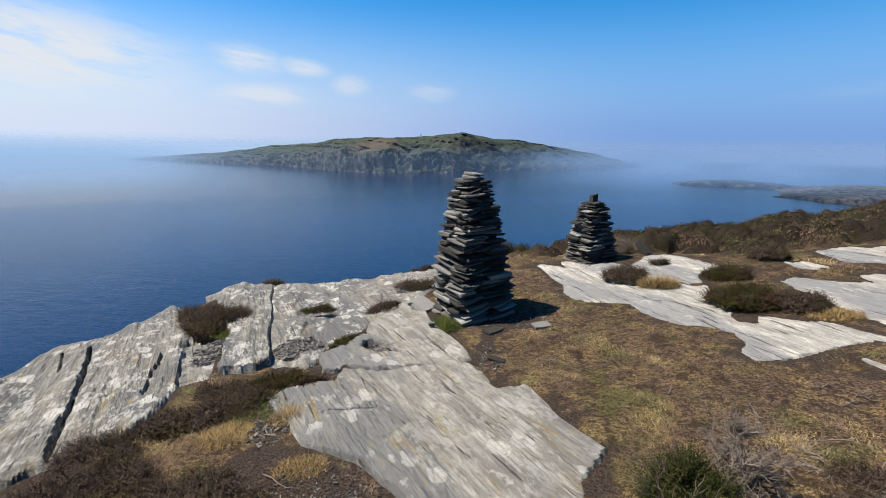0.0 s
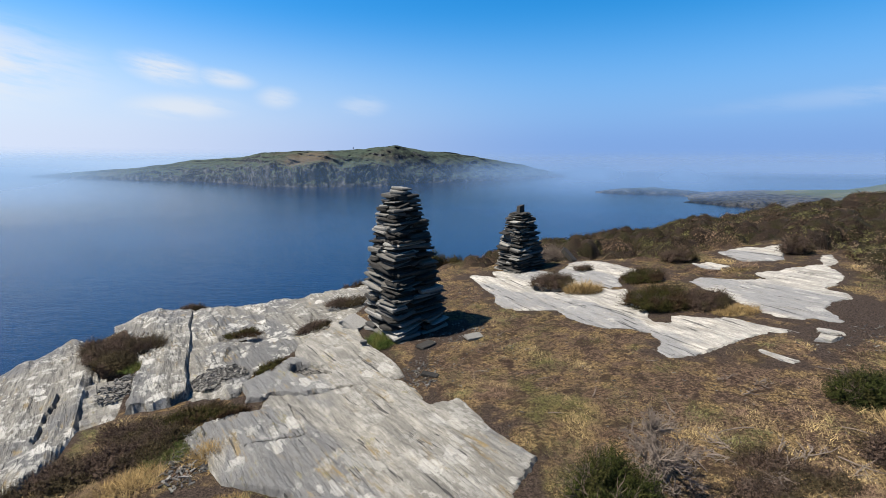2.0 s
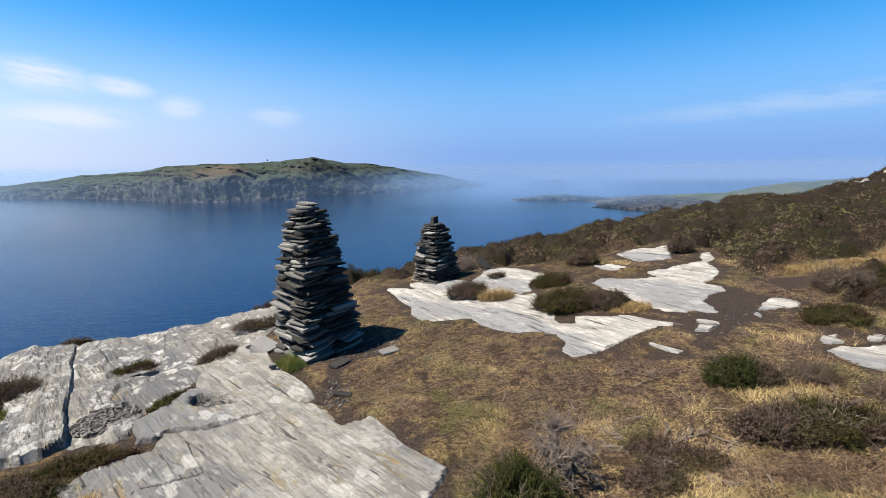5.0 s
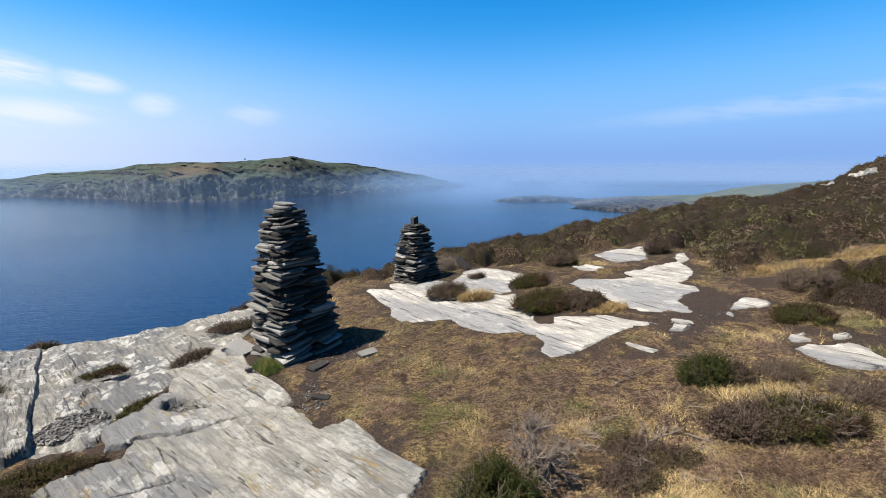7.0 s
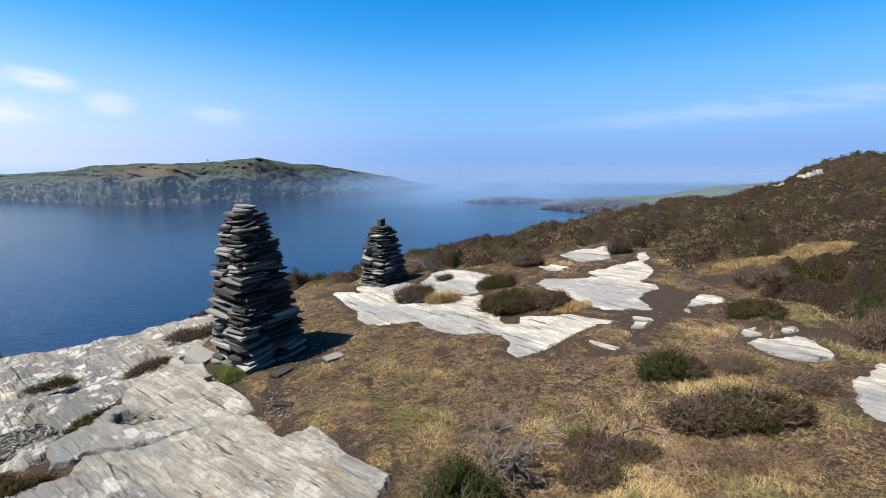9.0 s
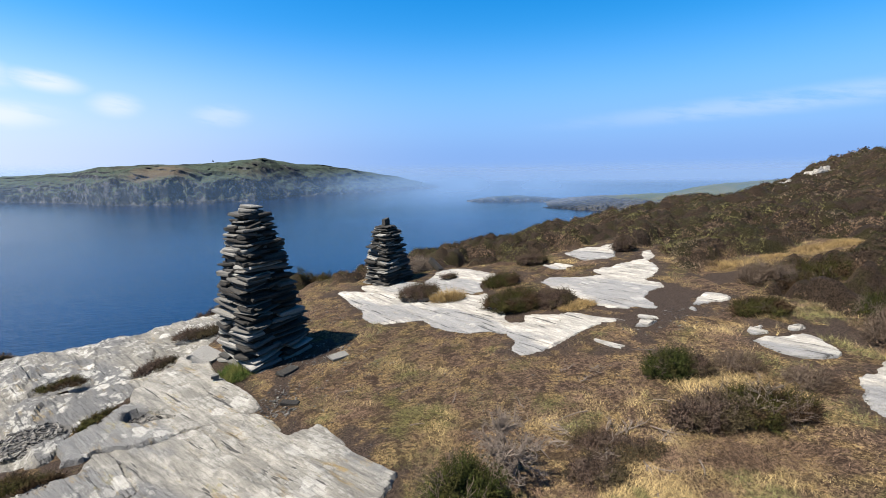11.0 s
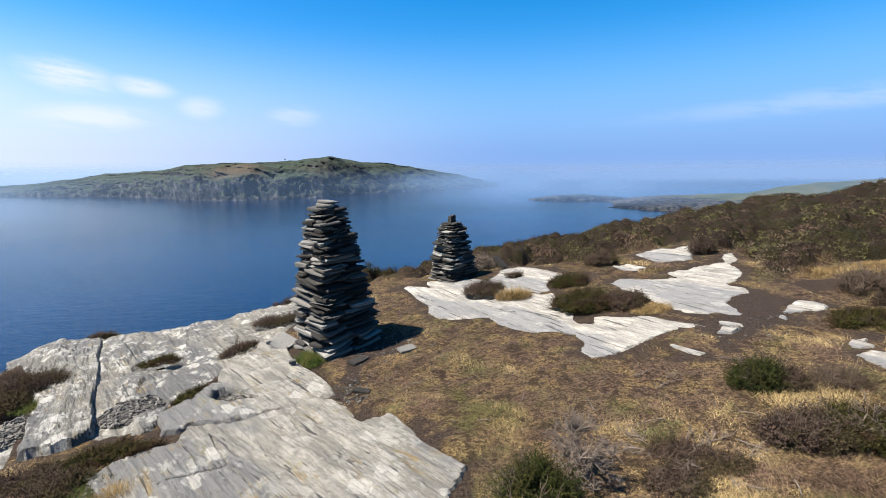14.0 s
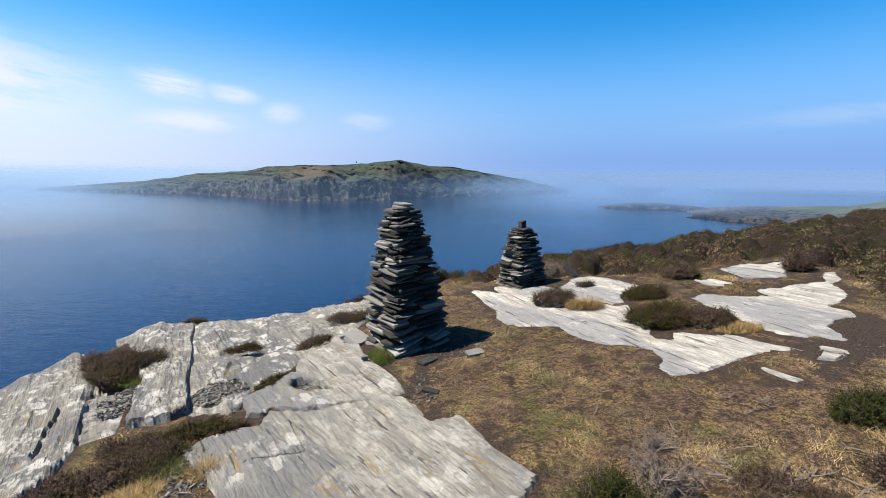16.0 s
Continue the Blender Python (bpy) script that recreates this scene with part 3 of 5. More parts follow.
BARE = [[(3.3, 3.1), (3.9, 3.3), (4.3, 3.6), (4.9, 3.85), (5.0, 3.55), (4.3, 2.95), (3.9, 2.75), (3.4, 2.6), (3.15, 2.8)],
        [(0.3, 4.3), (1.05, 4.6), (1.1, 4.3), (0.75, 3.95), (0.5, 3.4), (0.38, 3.3), (0.25, 3.6)],
        [(-1.0, 2.4), (-0.5, 2.2), (-0.1, 1.8), (-0.3, 1.3), (-1.3, 1.4), (-1.4, 2.2)],
        [(4.3, 2.35), (5.0, 2.1), (4.8, 1.6), (4.4, 1.5)],
        [(5.3, 3.85), (6.2, 3.7), (6.1, 3.5), (5.4, 3.5)]]


def rock_gap(x, y):
    """Distance outside the nearest rock, negative on it."""
    x, y = np.asarray(x, float), np.asarray(y, float)
    best = np.full(x.shape, -1.0)
    for poly in ROCKS.values():
        (x0, y0), (x1, y1) = np.min(poly, 0) - 0.4, np.max(poly, 0) + 0.4
        m = (x > x0) & (x < x1) & (y > y0) & (y < y1)
        if m.any():
            best[m] = np.maximum(best[m], sdf(x[m], y[m], poly))
    return -best


def soil_share(x, y):
    near = smooth(rock_gap(x, y) + 0.2 * fbm(x * 2.2, y * 2.2, 3, 92), 0.34, 0.0) * 0.62
    bare = np.zeros(np.shape(x))
    for poly in BARE:
        bare = np.maximum(bare, smooth(sdf(x, y, poly) + 0.34 * fbm(x * 3.0, y * 3.0, 4, 91), -0.10, 0.14))
    return np.clip(np.maximum(near, bare * 0.9), 0, 1) * (1 - heath_share(x, y) * 0.8)


def build_ground():
    az = np.radians(np.concatenate([np.arange(-180, -52, 4.0), np.arange(-52, 78, 0.24), np.arange(78, 180, 4.0), [180.0]]))
    r = np.concatenate([[0.02, 0.3], np.exp(np.linspace(np.log(0.6), np.log(170), 390))])
    ra, aa = np.meshgrid(r, az, indexing="ij")
    x, y = ra * np.sin(aa), ra * np.cos(aa)
    z = land(x, y) - 0.13 * smooth(-rock_gap(x, y), 0.045, 0.13)
    me = mesh_np("ground", np.stack([x, y, z], -1).reshape(-1, 3), grid_faces(len(r), len(az))[:, ::-1], MAT_TURF, True)
    for name, values in (("heath", heath_share(x, y)), ("soil", soil_share(x, y))):
        me.attributes.new(name, "FLOAT", "POINT").data.foreach_set("value", values.ravel().astype(np.float32))
    put("ground", me, None, "dry moorland turf with bare peaty soil on a clifftop", "ground", "", "structure")


build_ground()


def build_sea():
    r = np.concatenate([[5.0], np.exp(np.linspace(np.log(20), np.log(4950), 60))])
    az = np.radians(np.arange(0, 360.1, 3))
    ra, aa = np.meshgrid(r, az, indexing="ij")
    v = np.stack([ra * np.sin(aa), ra * np.cos(aa), np.full(ra.shape, SEA)], -1).reshape(-1, 3)
    put("sea", mesh_np("sea", v, grid_faces(len(r), len(az))[:, ::-1], MAT_SEA, True), None, "calm deep blue sea under thin haze", "sea", "", "structure")


build_sea()


def coast(name, stations, depth, ridge_at, cliff, mat, label, category, step, seed, rough):
    """A stretch of far land. Stations: azimuth, range of the shore, height of the ridge over the sea, share of that height in the sea cliff."""
    st = np.array(stations, float)
    az = np.arange(st[0, 0], st[-1, 0], step)
    front, top, share = (np.interp(az, st[:, 0], st[:, k]) for k in (1, 2, 3))
    share = share * (0.95 + 0.45 * fbm(az * 0.35, az * 0, 3, seed + 9))
    v = np.concatenate([np.linspace(-0.04, 0.22, 40), np.linspace(0.23, 1, 60)])
    aa, vv = np.meshgrid(np.radians(az), v, indexing="ij")
    n = fbm(aa * 40, vv * 5, 5, seed)
    shore = front[:, None] + rough * 3.2 * fbm(aa * 22 + vv * 6, vv * 2 + 6.5, 3, seed + 13) + rough * 2.2 * fbm(aa * 45, vv * 9 + 2.5, 3, seed + 3)
    r = shore + vv * depth
    x, y = r * np.sin(aa), r * np.cos(aa)
    bite = fbm(x * 0.02, y * 0.02, 5, seed + 5)
    face = smooth(vv + cliff * 0.55 * fbm(aa * 55, vv * 70, 5, seed + 6), 0.0, cliff)
    rise = share[:, None] * face + (1 - share[:, None]) * np.where(vv < ridge_at, np.sin(np.clip(vv / ridge_at, 0, 1) * math.pi / 2) ** 1.25, np.cos(np.clip((vv - ridge_at) / (1 - ridge_at), 0, 1) * math.pi / 2))
    back = 1 - smooth(vv, 0.8, 1.0)
    z = SEA - 3 + (top[:, None] + 3) * rise * back + rough * (0.9 - 0.55 * smooth(vv, cliff, cliff * 3)) * bite * np.minimum(face, back) + n * rough * 0.25 * face
    pts = np.stack([x, y, z], -1).reshape(-1, 3)
    return put(name, mesh_np(name, pts, grid_faces(len(az), len(v))[:, ::-1], mat, True), None, label, category)


coast("island", [(-32.5, 2250, 1, 0.6), (-31, 2150, 10, 0.5), (-28.5, 2000, 22, 0.5), (-24.4, 1800, 35, 0.5), (-19, 1620, 66, 0.3), (-15.5, 1450, 73, 0.5), (-14.1, 1400, 76, 0.6), (-12.1, 1240, 87, 0.62), (-8.2, 1160, 90, 0.6),
                 (-3.5, 1165, 93, 0.5), (-0.5, 1190, 96, 0.48), (0.3, 1195, 101, 0.46), (1.6, 1210, 107, 0.40), (3.2, 1230, 111, 0.2), (6.8, 1330, 98, 0.12), (10.8, 1450, 92, 0.08), (15.5, 1620, 68, 0.1),
                 (18.7, 1750, 50, 0.1), (22, 1850, 20, 0.1), (24, 1900, 1, 0.1)],
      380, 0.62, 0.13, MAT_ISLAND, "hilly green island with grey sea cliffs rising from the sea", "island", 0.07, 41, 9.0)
marker = new("marker_cairn")
tagged(marker, "tiny dark stone marker on the island's ridge", "cairn")
marker.matrix_world = pose(-43.4, 1400, 40.0)
for mz, mr, mh in ((0.0, 1.8, 2.6), (2.6, 1.1, 2.4)):
    bm = bmesh.new()
    bmesh.ops.create_cone(bm, cap_ends=True, segments=9, radius1=mr, radius2=mr * 0.7, depth=mh, matrix=Matrix.Translation((0, 0, mz)))
    part("stone_course", bm, MAT_CORE, marker)
coast("skerry", [(27.3, 985, 0, 0.5), (29, 980, 6, 0.5), (31, 985, 10, 0.5), (33.5, 990, 12, 0.5), (35, 990, 9, 0.5), (37, 985, 8, 0.5), (39, 960, 5, 0.5), (41, 950, 0, 0.5)],
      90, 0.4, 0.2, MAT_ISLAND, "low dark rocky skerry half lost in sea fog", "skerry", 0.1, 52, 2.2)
coast("headland", [(36.6, 800, 0, 0.5), (38.5, 790, 4, 0.5), (41.7, 770, 11, 0.5), (46, 760, 17, 0.5), (50, 740, 21, 0.45), (54.5, 700, 38, 0.4), (59.5, 690, 45, 0.4), (66, 680, 56, 0.4), (76, 680, 62, 0.4)],
      340, 0.5, 0.06, MAT_FIELD, "low headland with pale green pasture above a rocky shore", "headland", 0.1, 63, 5.0)


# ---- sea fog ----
# Tinted see-through sheets paint the haze; sunward brightness is put into their colour.
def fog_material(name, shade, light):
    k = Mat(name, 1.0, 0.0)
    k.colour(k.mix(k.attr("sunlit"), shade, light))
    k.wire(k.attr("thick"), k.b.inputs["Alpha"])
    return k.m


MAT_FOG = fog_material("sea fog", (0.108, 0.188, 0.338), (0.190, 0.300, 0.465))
MAT_VEIL = fog_material("painted distant haze", (0.122, 0.194, 0.338), (0.262, 0.362, 0.505))


def fog_bank(label, r0, run, z0, z1, az0, az1, thick, mat):
    az = np.radians(np.arange(az0, az1 + 0.1, 0.5))
    v = np.linspace(0, 1, 28)
    aa, vv = np.meshgrid(az, v, indexing="ij")
    r, z = r0 + run * vv, z0 + (z1 - z0) * vv
    pts = np.stack([r * np.sin(aa), r * np.cos(aa), z], -1).reshape(-1, 3)
    me = mesh_np("sea_fog", pts, grid_faces(len(az), len(v))[:, ::-1], mat, True)
    me.attributes.new("thick", "FLOAT", "POINT").data.foreach_set("value", np.clip(thick(np.degrees(aa), vv), 0, 1).ravel().astype(np.float32))
    # painted sunlight: paler colour towards the sun's azimuth, bluer away from it
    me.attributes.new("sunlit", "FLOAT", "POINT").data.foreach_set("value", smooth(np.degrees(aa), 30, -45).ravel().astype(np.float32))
    put("sea_fog", me, None, label, "fog", "", "stuff")


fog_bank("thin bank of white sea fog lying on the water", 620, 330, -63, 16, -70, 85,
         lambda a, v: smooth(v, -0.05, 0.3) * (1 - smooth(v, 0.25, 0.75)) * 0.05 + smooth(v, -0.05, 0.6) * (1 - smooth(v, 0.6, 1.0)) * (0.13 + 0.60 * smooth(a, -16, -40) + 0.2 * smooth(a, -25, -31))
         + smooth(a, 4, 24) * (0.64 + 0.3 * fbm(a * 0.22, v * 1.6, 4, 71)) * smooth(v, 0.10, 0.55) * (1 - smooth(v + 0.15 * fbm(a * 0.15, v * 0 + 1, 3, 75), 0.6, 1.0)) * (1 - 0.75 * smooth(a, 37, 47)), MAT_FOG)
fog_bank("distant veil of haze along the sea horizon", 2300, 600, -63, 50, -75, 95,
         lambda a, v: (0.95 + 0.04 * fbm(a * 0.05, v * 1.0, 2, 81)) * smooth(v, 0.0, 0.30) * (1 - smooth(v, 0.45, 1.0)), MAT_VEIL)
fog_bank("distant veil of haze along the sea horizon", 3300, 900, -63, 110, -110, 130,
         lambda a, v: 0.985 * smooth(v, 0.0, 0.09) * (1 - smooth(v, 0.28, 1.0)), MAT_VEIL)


# ---- rock outcrops ----
def outcrop(key, label, turn, thick, step, tilt=(0, 0), relief=0.012, bed=0.0, ragged=0.07, saw=0.0, mat=None, hollows=(), brim=0.038, clefts=()):
    """A slab of slate: outline in plan, cleavage running at `turn` degrees, split into beds that step down across it."""
    poly = ROCKS[key]
    seed = sum(map(ord, key))
    c, s = math.cos(radians(turn)), math.sin(radians(turn))
    P = np.array(poly)
    U, V = P @ (c, s), P @ (-s, c)
    u = np.arange(U.min() - 0.15, U.max() + 0.15, step * 1.6)
    v = np.arange(V.min() - 0.15, V.max() + 0.15, step)
    uu, vv = np.meshgrid(u, v, indexing="ij")
    x, y = uu * c - vv * s, uu * s + vv * c
    edge = sdf(x, y, poly)
    for hx, hy, hw, hd, ht in hollows:
        ca, sa = math.cos(radians(ht)), math.sin(radians(ht))
        hu, hv = (x - hx) * ca + (y - hy) * sa, -(x - hx) * sa + (y - hy) * ca
        edge = np.minimum(edge, (np.hypot(hu / hw, hv / hd) - 1) * min(hw, hd))
    edge = edge + ragged * fbm(uu * 1.5, vv * 9, 4, seed) + ragged * 0.35 * fbm(uu * 4, vv * 6, 3, seed + 1)
    lay = fbm(uu * 0.7, vv * 4.5, 4, seed + 2)
    steps = np.floor(lay * 4 + fbm(uu * 2.5, vv * 3, 3, seed + 4) * 0.9) / 4
    fine = fbm(uu * 3.0, vv * 26, 4, seed + 3, 0.6)
    lane = vv * 2.1 + 0.55 * fbm(uu * 0.5, vv * 0.9, 3, seed + 5) + 0.10 * fbm(uu * 5, vv * 3, 2, seed + 6)
    rim = smooth(edge, 0.0, 0.3)
    tooth = rim * (lane - np.floor(lane)) * h01(np.floor(lane), np.floor(lane) * 0, seed) * smooth(vnoise(uu * 0.9, np.floor(lane) * 3.7, seed + 7), 0.25, 0.6)
    body = smooth(edge, -0.01, brim)
    cx, cy = P.mean(0)
    z = plain(x, y) - heath_zone(x, y) * (0.12 + 0.020 * np.hypot(x, y)) + body * (thick + tilt[0] * (x - cx) + tilt[1] * (y - cy)) - (1 - body) * 0.08
    z = z + body * (relief * (1.3 * lay + 1.6 * steps + 0.7 * fine) + saw * tooth + bed * fbm(x * 0.9, y * 0.9, 3, seed + 8))
    for x0, y0, x1, y1, wide, deep in clefts:
        ex, ey = x1 - x0, y1 - y0
        run = math.hypot(ex, ey)
        t = ((x - x0) * ex + (y - y0) * ey) / run
        off = ((x - x0) * ey - (y - y0) * ex) / run + 0.035 * fbm(t * 4, t * 0 + x0, 3, seed + 11)
        w = wide * (0.6 + 0.5 * vnoise(t * 6, t * 0 + y0, seed + 12)) * smooth(t, 0, 0.12) * smooth(run - t, 0, 0.12)
        z = z - deep * smooth(np.abs(off), w, w * 0.45) * (w > 0.002) + 0.3 * deep * smooth(off, 0.0, w) * smooth(off, 0.28, w) * (w > 0.002)
    keep = edge > -0.08
    f = grid_faces(*uu.shape)
    f = f[keep.ravel()[f].all(1)]
    pts = np.stack([x - cx, y - cy, z - float(plain(cx, cy))], -1).reshape(-1, 3)
    mat = mat or (MAT_ROCK_PALE if key in PALE else MAT_ROCK)
    bed_no = np.floor(vv / 0.62 + 0.35).ravel()[f[:, 0]].astype(int)
    groups = [g for g in np.unique(bed_no)] if saw else []
    base = None
    if len(groups) > 1:
        base = tagged(new("rock_outcrop"), label, "rock", "slate outcrops")
        base.matrix_world = pose(cx, cy, float(plain(cx, cy)))
    for g in groups if base else [None]:
        part_f = f if g is None else f[bed_no == g]
        mark = np.arange(len(pts))
        while True:
            low = mark[part_f].min(1)
            old = mark.copy()
            np.minimum.at(mark, part_f, low[:, None])
            mark = mark[mark]
            if (mark == old).all():
                break
        piece = mark[part_f[:, 0]]
        for which in np.unique(piece):
            piece_f = part_f[piece == which]
            if len(piece_f) < 60:
                continue
            used, inv = np.unique(piece_f, return_inverse=True)
            me = mesh_np("slate_bed", pts[used], inv.reshape(-1, 4), mat, False)
            if base:
                put("slate_bed", me, base)
            else:
                put("rock_outcrop", me, None, label, "rock", "slate outcrops").matrix_world = pose(cx, cy, float(plain(cx, cy)))


outcrop("near", "broad grey slate slab with ochre stains and pale lichen", STRIKE, 0.03, 0.011, (0.01, 0.0), 0.016, 0.02, 0.06, 0.04, None, (), 0.038,
        ((-0.75, 2.69, -0.3, 2.74, 0.014, 0.03), (-0.1, 3.3, 0.25, 2.5, 0.012, 0.02), (-0.55, 3.2, -0.2, 2.4, 0.012, 0.02)))
outcrop("middle", "smooth blue-grey slate slab running down beside the tall cairn", STRIKE, 0.04, 0.015, (-0.01, 0.0), 0.011, 0.02, 0.06, 0.03,
        None, ((-0.80, 3.98, 0.2, 0.07, 60), (-0.47, 3.72, 0.16, 0.07, -30)))
outcrop("ridge", "lichen-spotted slate shelf at the cliff edge", STRIKE - 6, 0.0, 0.018, (0.02, 0.0), 0.018, 0.05, 0.07, 0.05, MAT_ROCK_LICHEN,
        ((-1.35, 4.98, 0.26, 0.12, -10), (-0.55, 4.9, 0.22, 0.07, 40), (-1.25, 3.95, 0.2, 0.16, 20)))
outcrop("block", "cracked slate block leaning to the cliff edge", STRIKE - 10, 0.02, 0.016, (0.05, -0.01), 0.018, 0.04, 0.05, 0.05, MAT_ROCK_LICHEN)
outcrop("wedge", "low broken slate wedge between two slabs", STRIKE + 70, -0.03, 0.018, (0.0, 0.0), 0.03, 0.02, 0.06, 0.05)
outcrop("left", "large pale slate slab falling away to the cliff", STRIKE - 4, 0.015, 0.016, (0.025, 0.0), 0.016, 0.04, 0.05, 0.045, MAT_ROCK_LICHEN, (), 0.07,
        ((-3.4, 4.3, -2.65, 3.1, 0.022, 0.07), (-2.7, 3.15, -2.25, 2.35, 0.026, 0.07), (-3.55, 4.15, -3.25, 3.68, 0.012, 0.03), (-2.52, 4.0, -2.17, 3.1, 0.012, 0.04)))
outcrop("apron", "bleached slate pavement beside the small cairn", STRIKE_PALE, 0.005, 0.014, (0, 0), 0.009, 0.010, 0.05, 0.03, None, ((2.36, 5.22, 0.26, 0.16, -20),), 0.035)
outcrop("strip", "narrow strip of bleached slate in the turf", STRIKE_PALE, 0.005, 0.02, (0, 0), 0.009, 0.010, 0.05, 0.03, None, (), 0.035)
outcrop("pavement", "wide bleached slate pavement below the heath", STRIKE_PALE, 0.005, 0.02, (0, 0), 0.009, 0.010, 0.06, 0.03, None, ((4.35, 4.45, 0.16, 0.04, -70),), 0.035)
outcrop("upper", "bleached slate patch at the foot of the heath", STRIKE_PALE, 0.005, 0.025, (0, 0), 0.009, 0.010, 0.06, 0.03, None, (), 0.035)
outcrop("patch", "small bleached slate patch in dry grass", STRIKE_PALE, 0.005, 0.02, (0, 0), 0.012, 0.0, 0.06)
for small in ("sliver", "flake", "nub", "far nub", "chip", "cobble"):
    outcrop(small, "small flat slate rock set in peaty soil", STRIKE_PALE, 0.016, 0.010, (0, 0), 0.012, 0.0, 0.03, 0.0, None, (), 0.022)
for medium in ("shelf", "plate", "kerb"):
    outcrop(medium, "flat pale slate rock bedded in the turf", STRIKE_PALE, 0.018, 0.013, (0, 0), 0.012, 0.0, 0.04, 0.03, None, (), 0.03)


# ---- stacked slate cairns ----
def slate_meshes(count, seed):
    """Flat slates of unit size: broken outlines, split edges, one end often thinner."""
    rnd = random.Random(seed)
    made = []
    for _ in range(count):
        ring = []
        for sx, sy, nx, ny in ((-1, -1, 1, 0), (1, -1, 0, 1), (1, 1, -1, 0), (-1, 1, 0, -1)):
            cut = rnd.uniform(0.04, 0.34)
            ring.append((0.5 * sx + rnd.uniform(-0.05, 0.02) * sx, sy * (0.5 - 0.3 * cut)))
            ring.append((0.5 * sx + nx * cut + rnd.uniform(-0.03, 0.03), 0.5 * sy + ny * cut + rnd.uniform(-0.05, 0.05)))
            if nx:
                ring.append((0.5 * sx + nx * rnd.uniform(0.45, 0.65), 0.5 * sy + rnd.uniform(-0.06, 0.06)))
        n, wedge, dip = len(ring), rnd.uniform(-0.25, 0.25), rnd.uniform(-0.15, 0.15)
        bm = bmesh.new()
        inner = rnd.uniform(0.93, 0.99)
        rings = []
        for z, k in ((-0.5, inner), (rnd.uniform(-0.25, 0.0), 1.0), (rnd.uniform(0.15, 0.35), rnd.uniform(0.95, 1.0)), (0.5, rnd.uniform(0.88, 0.95))):
            rings.append([bm.verts.new((x * k * rnd.uniform(0.97, 1.03), y * k * rnd.uniform(0.97, 1.03), z * (1 + 2 * wedge * x) + dip * y * (z > 0) + rnd.uniform(-0.06, 0.06))) for x, y in ring])
        bm.faces.new(rings[-1]), bm.faces.new(rings[0][::-1])
        for lo, hi in zip(rings, rings[1:]):
            for i in range(n):
                bm.faces.new((lo[i], lo[(i + 1) % n], hi[(i + 1) % n], hi[i]))
        me = bpy.data.meshes.new("slate")
        bm.to_mesh(me)
        bm.free()
        me.materials.append(MAT_STONE)
        made.append(me)
    return made


SLATES = slate_meshes(16, 4)


def cairn(x, y, turn, lean, height, layers, profile, depth, label, seed, knob):
    """A square tower of flat slates laid in courses; profile gives its half width from foot to top."""
    rnd = random.Random(seed)
    z0 = float(plain(x, y)) - 0.02
    base = tagged(new("cairn"), label, "cairn", "slate cairns")
    base.matrix_world = pose(x, y, z0, 0, lean, 0) @ pose(0, 0, 0, 0, 0, turn)
    fr, half = zip(*profile)
    # filler core inside the courses, its dark colour painting the shaded gaps
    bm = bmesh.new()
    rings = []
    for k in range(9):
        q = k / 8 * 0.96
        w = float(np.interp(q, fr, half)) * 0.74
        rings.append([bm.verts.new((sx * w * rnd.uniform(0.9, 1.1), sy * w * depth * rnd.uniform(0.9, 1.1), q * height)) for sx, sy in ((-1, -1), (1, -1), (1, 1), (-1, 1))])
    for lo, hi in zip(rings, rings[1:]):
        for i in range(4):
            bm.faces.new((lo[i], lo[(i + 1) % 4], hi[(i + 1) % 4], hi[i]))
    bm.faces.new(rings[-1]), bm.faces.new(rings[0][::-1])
    part("core", bm, MAT_CORE, base, "slate rubble core, darkened as shade between slates")
    z = 0.0
    for k in range(layers):
        q = k / layers
        course = height / layers
        w = float(np.interp(q, fr, half)) * 0.95
        for side in range(4):
            across = w if side % 2 == 0 else w * depth
            out = w * depth if side % 2 == 0 else w
            over = 1.0 if (k + side) % 2 else 0.86
            cut = rnd.uniform(0.32, 0.68) if w > 0.13 and rnd.random() < 0.8 else 1.0
            for a0, a1 in ((0.0, cut), (cut, 1.0)):
                if a1 - a0 < 0.1:
                    continue
                t = (a0 + a1) - 1
                length = 2 * across * (a1 - a0) * over * rnd.uniform(0.92, 1.12)
                wide = min(out * 1.1, 0.26) * rnd.uniform(0.75, 1.15)
                stick = rnd.gauss(-0.006, 0.026) + (rnd.uniform(0.02, 0.06) if rnd.random() < 0.12 else 0)
                p = pose(0, 0, 0, 0, 0, 90 * side) @ Matrix.Translation((t * across * over + rnd.uniform(-0.015, 0.015), -(out - wide / 2 + stick), z + course * rnd.uniform(0.35, 0.65)))
                ob = new("slate", rnd.choice(SLATES))
                ob.parent = base
                tip = rnd.gauss(0, 3.0) + (6 * math.sin(math.pi * min(1, q * 1.2)) if side == 3 else 0) - (3 * (1 - q) if side == 0 else 0)
                dip = rnd.uniform(0, 14) if side == 3 else rnd.uniform(-5, 6)
                ob.matrix_local = p @ pose(0, 0, 0, dip, tip, rnd.gauss(0, 6)) @ Matrix.Diagonal((length, wide, course * rnd.choice((0.32, 0.44, 0.55, 0.7, 0.95)) * rnd.uniform(0.85, 1.15), 1))
        z += course
    if knob:
        ob = new("cap_stone", SLATES[3])
        ob.parent = base
        tagged(ob, "upright dark cap stone")
        ob.matrix_local = Matrix.Translation((0, 0, height + 0.045)) @ Matrix.Diagonal((0.10, 0.08, 0.11, 1))
    else:
        for j in range(3):
            ob = new("slate", SLATES[j])
            ob.parent = base
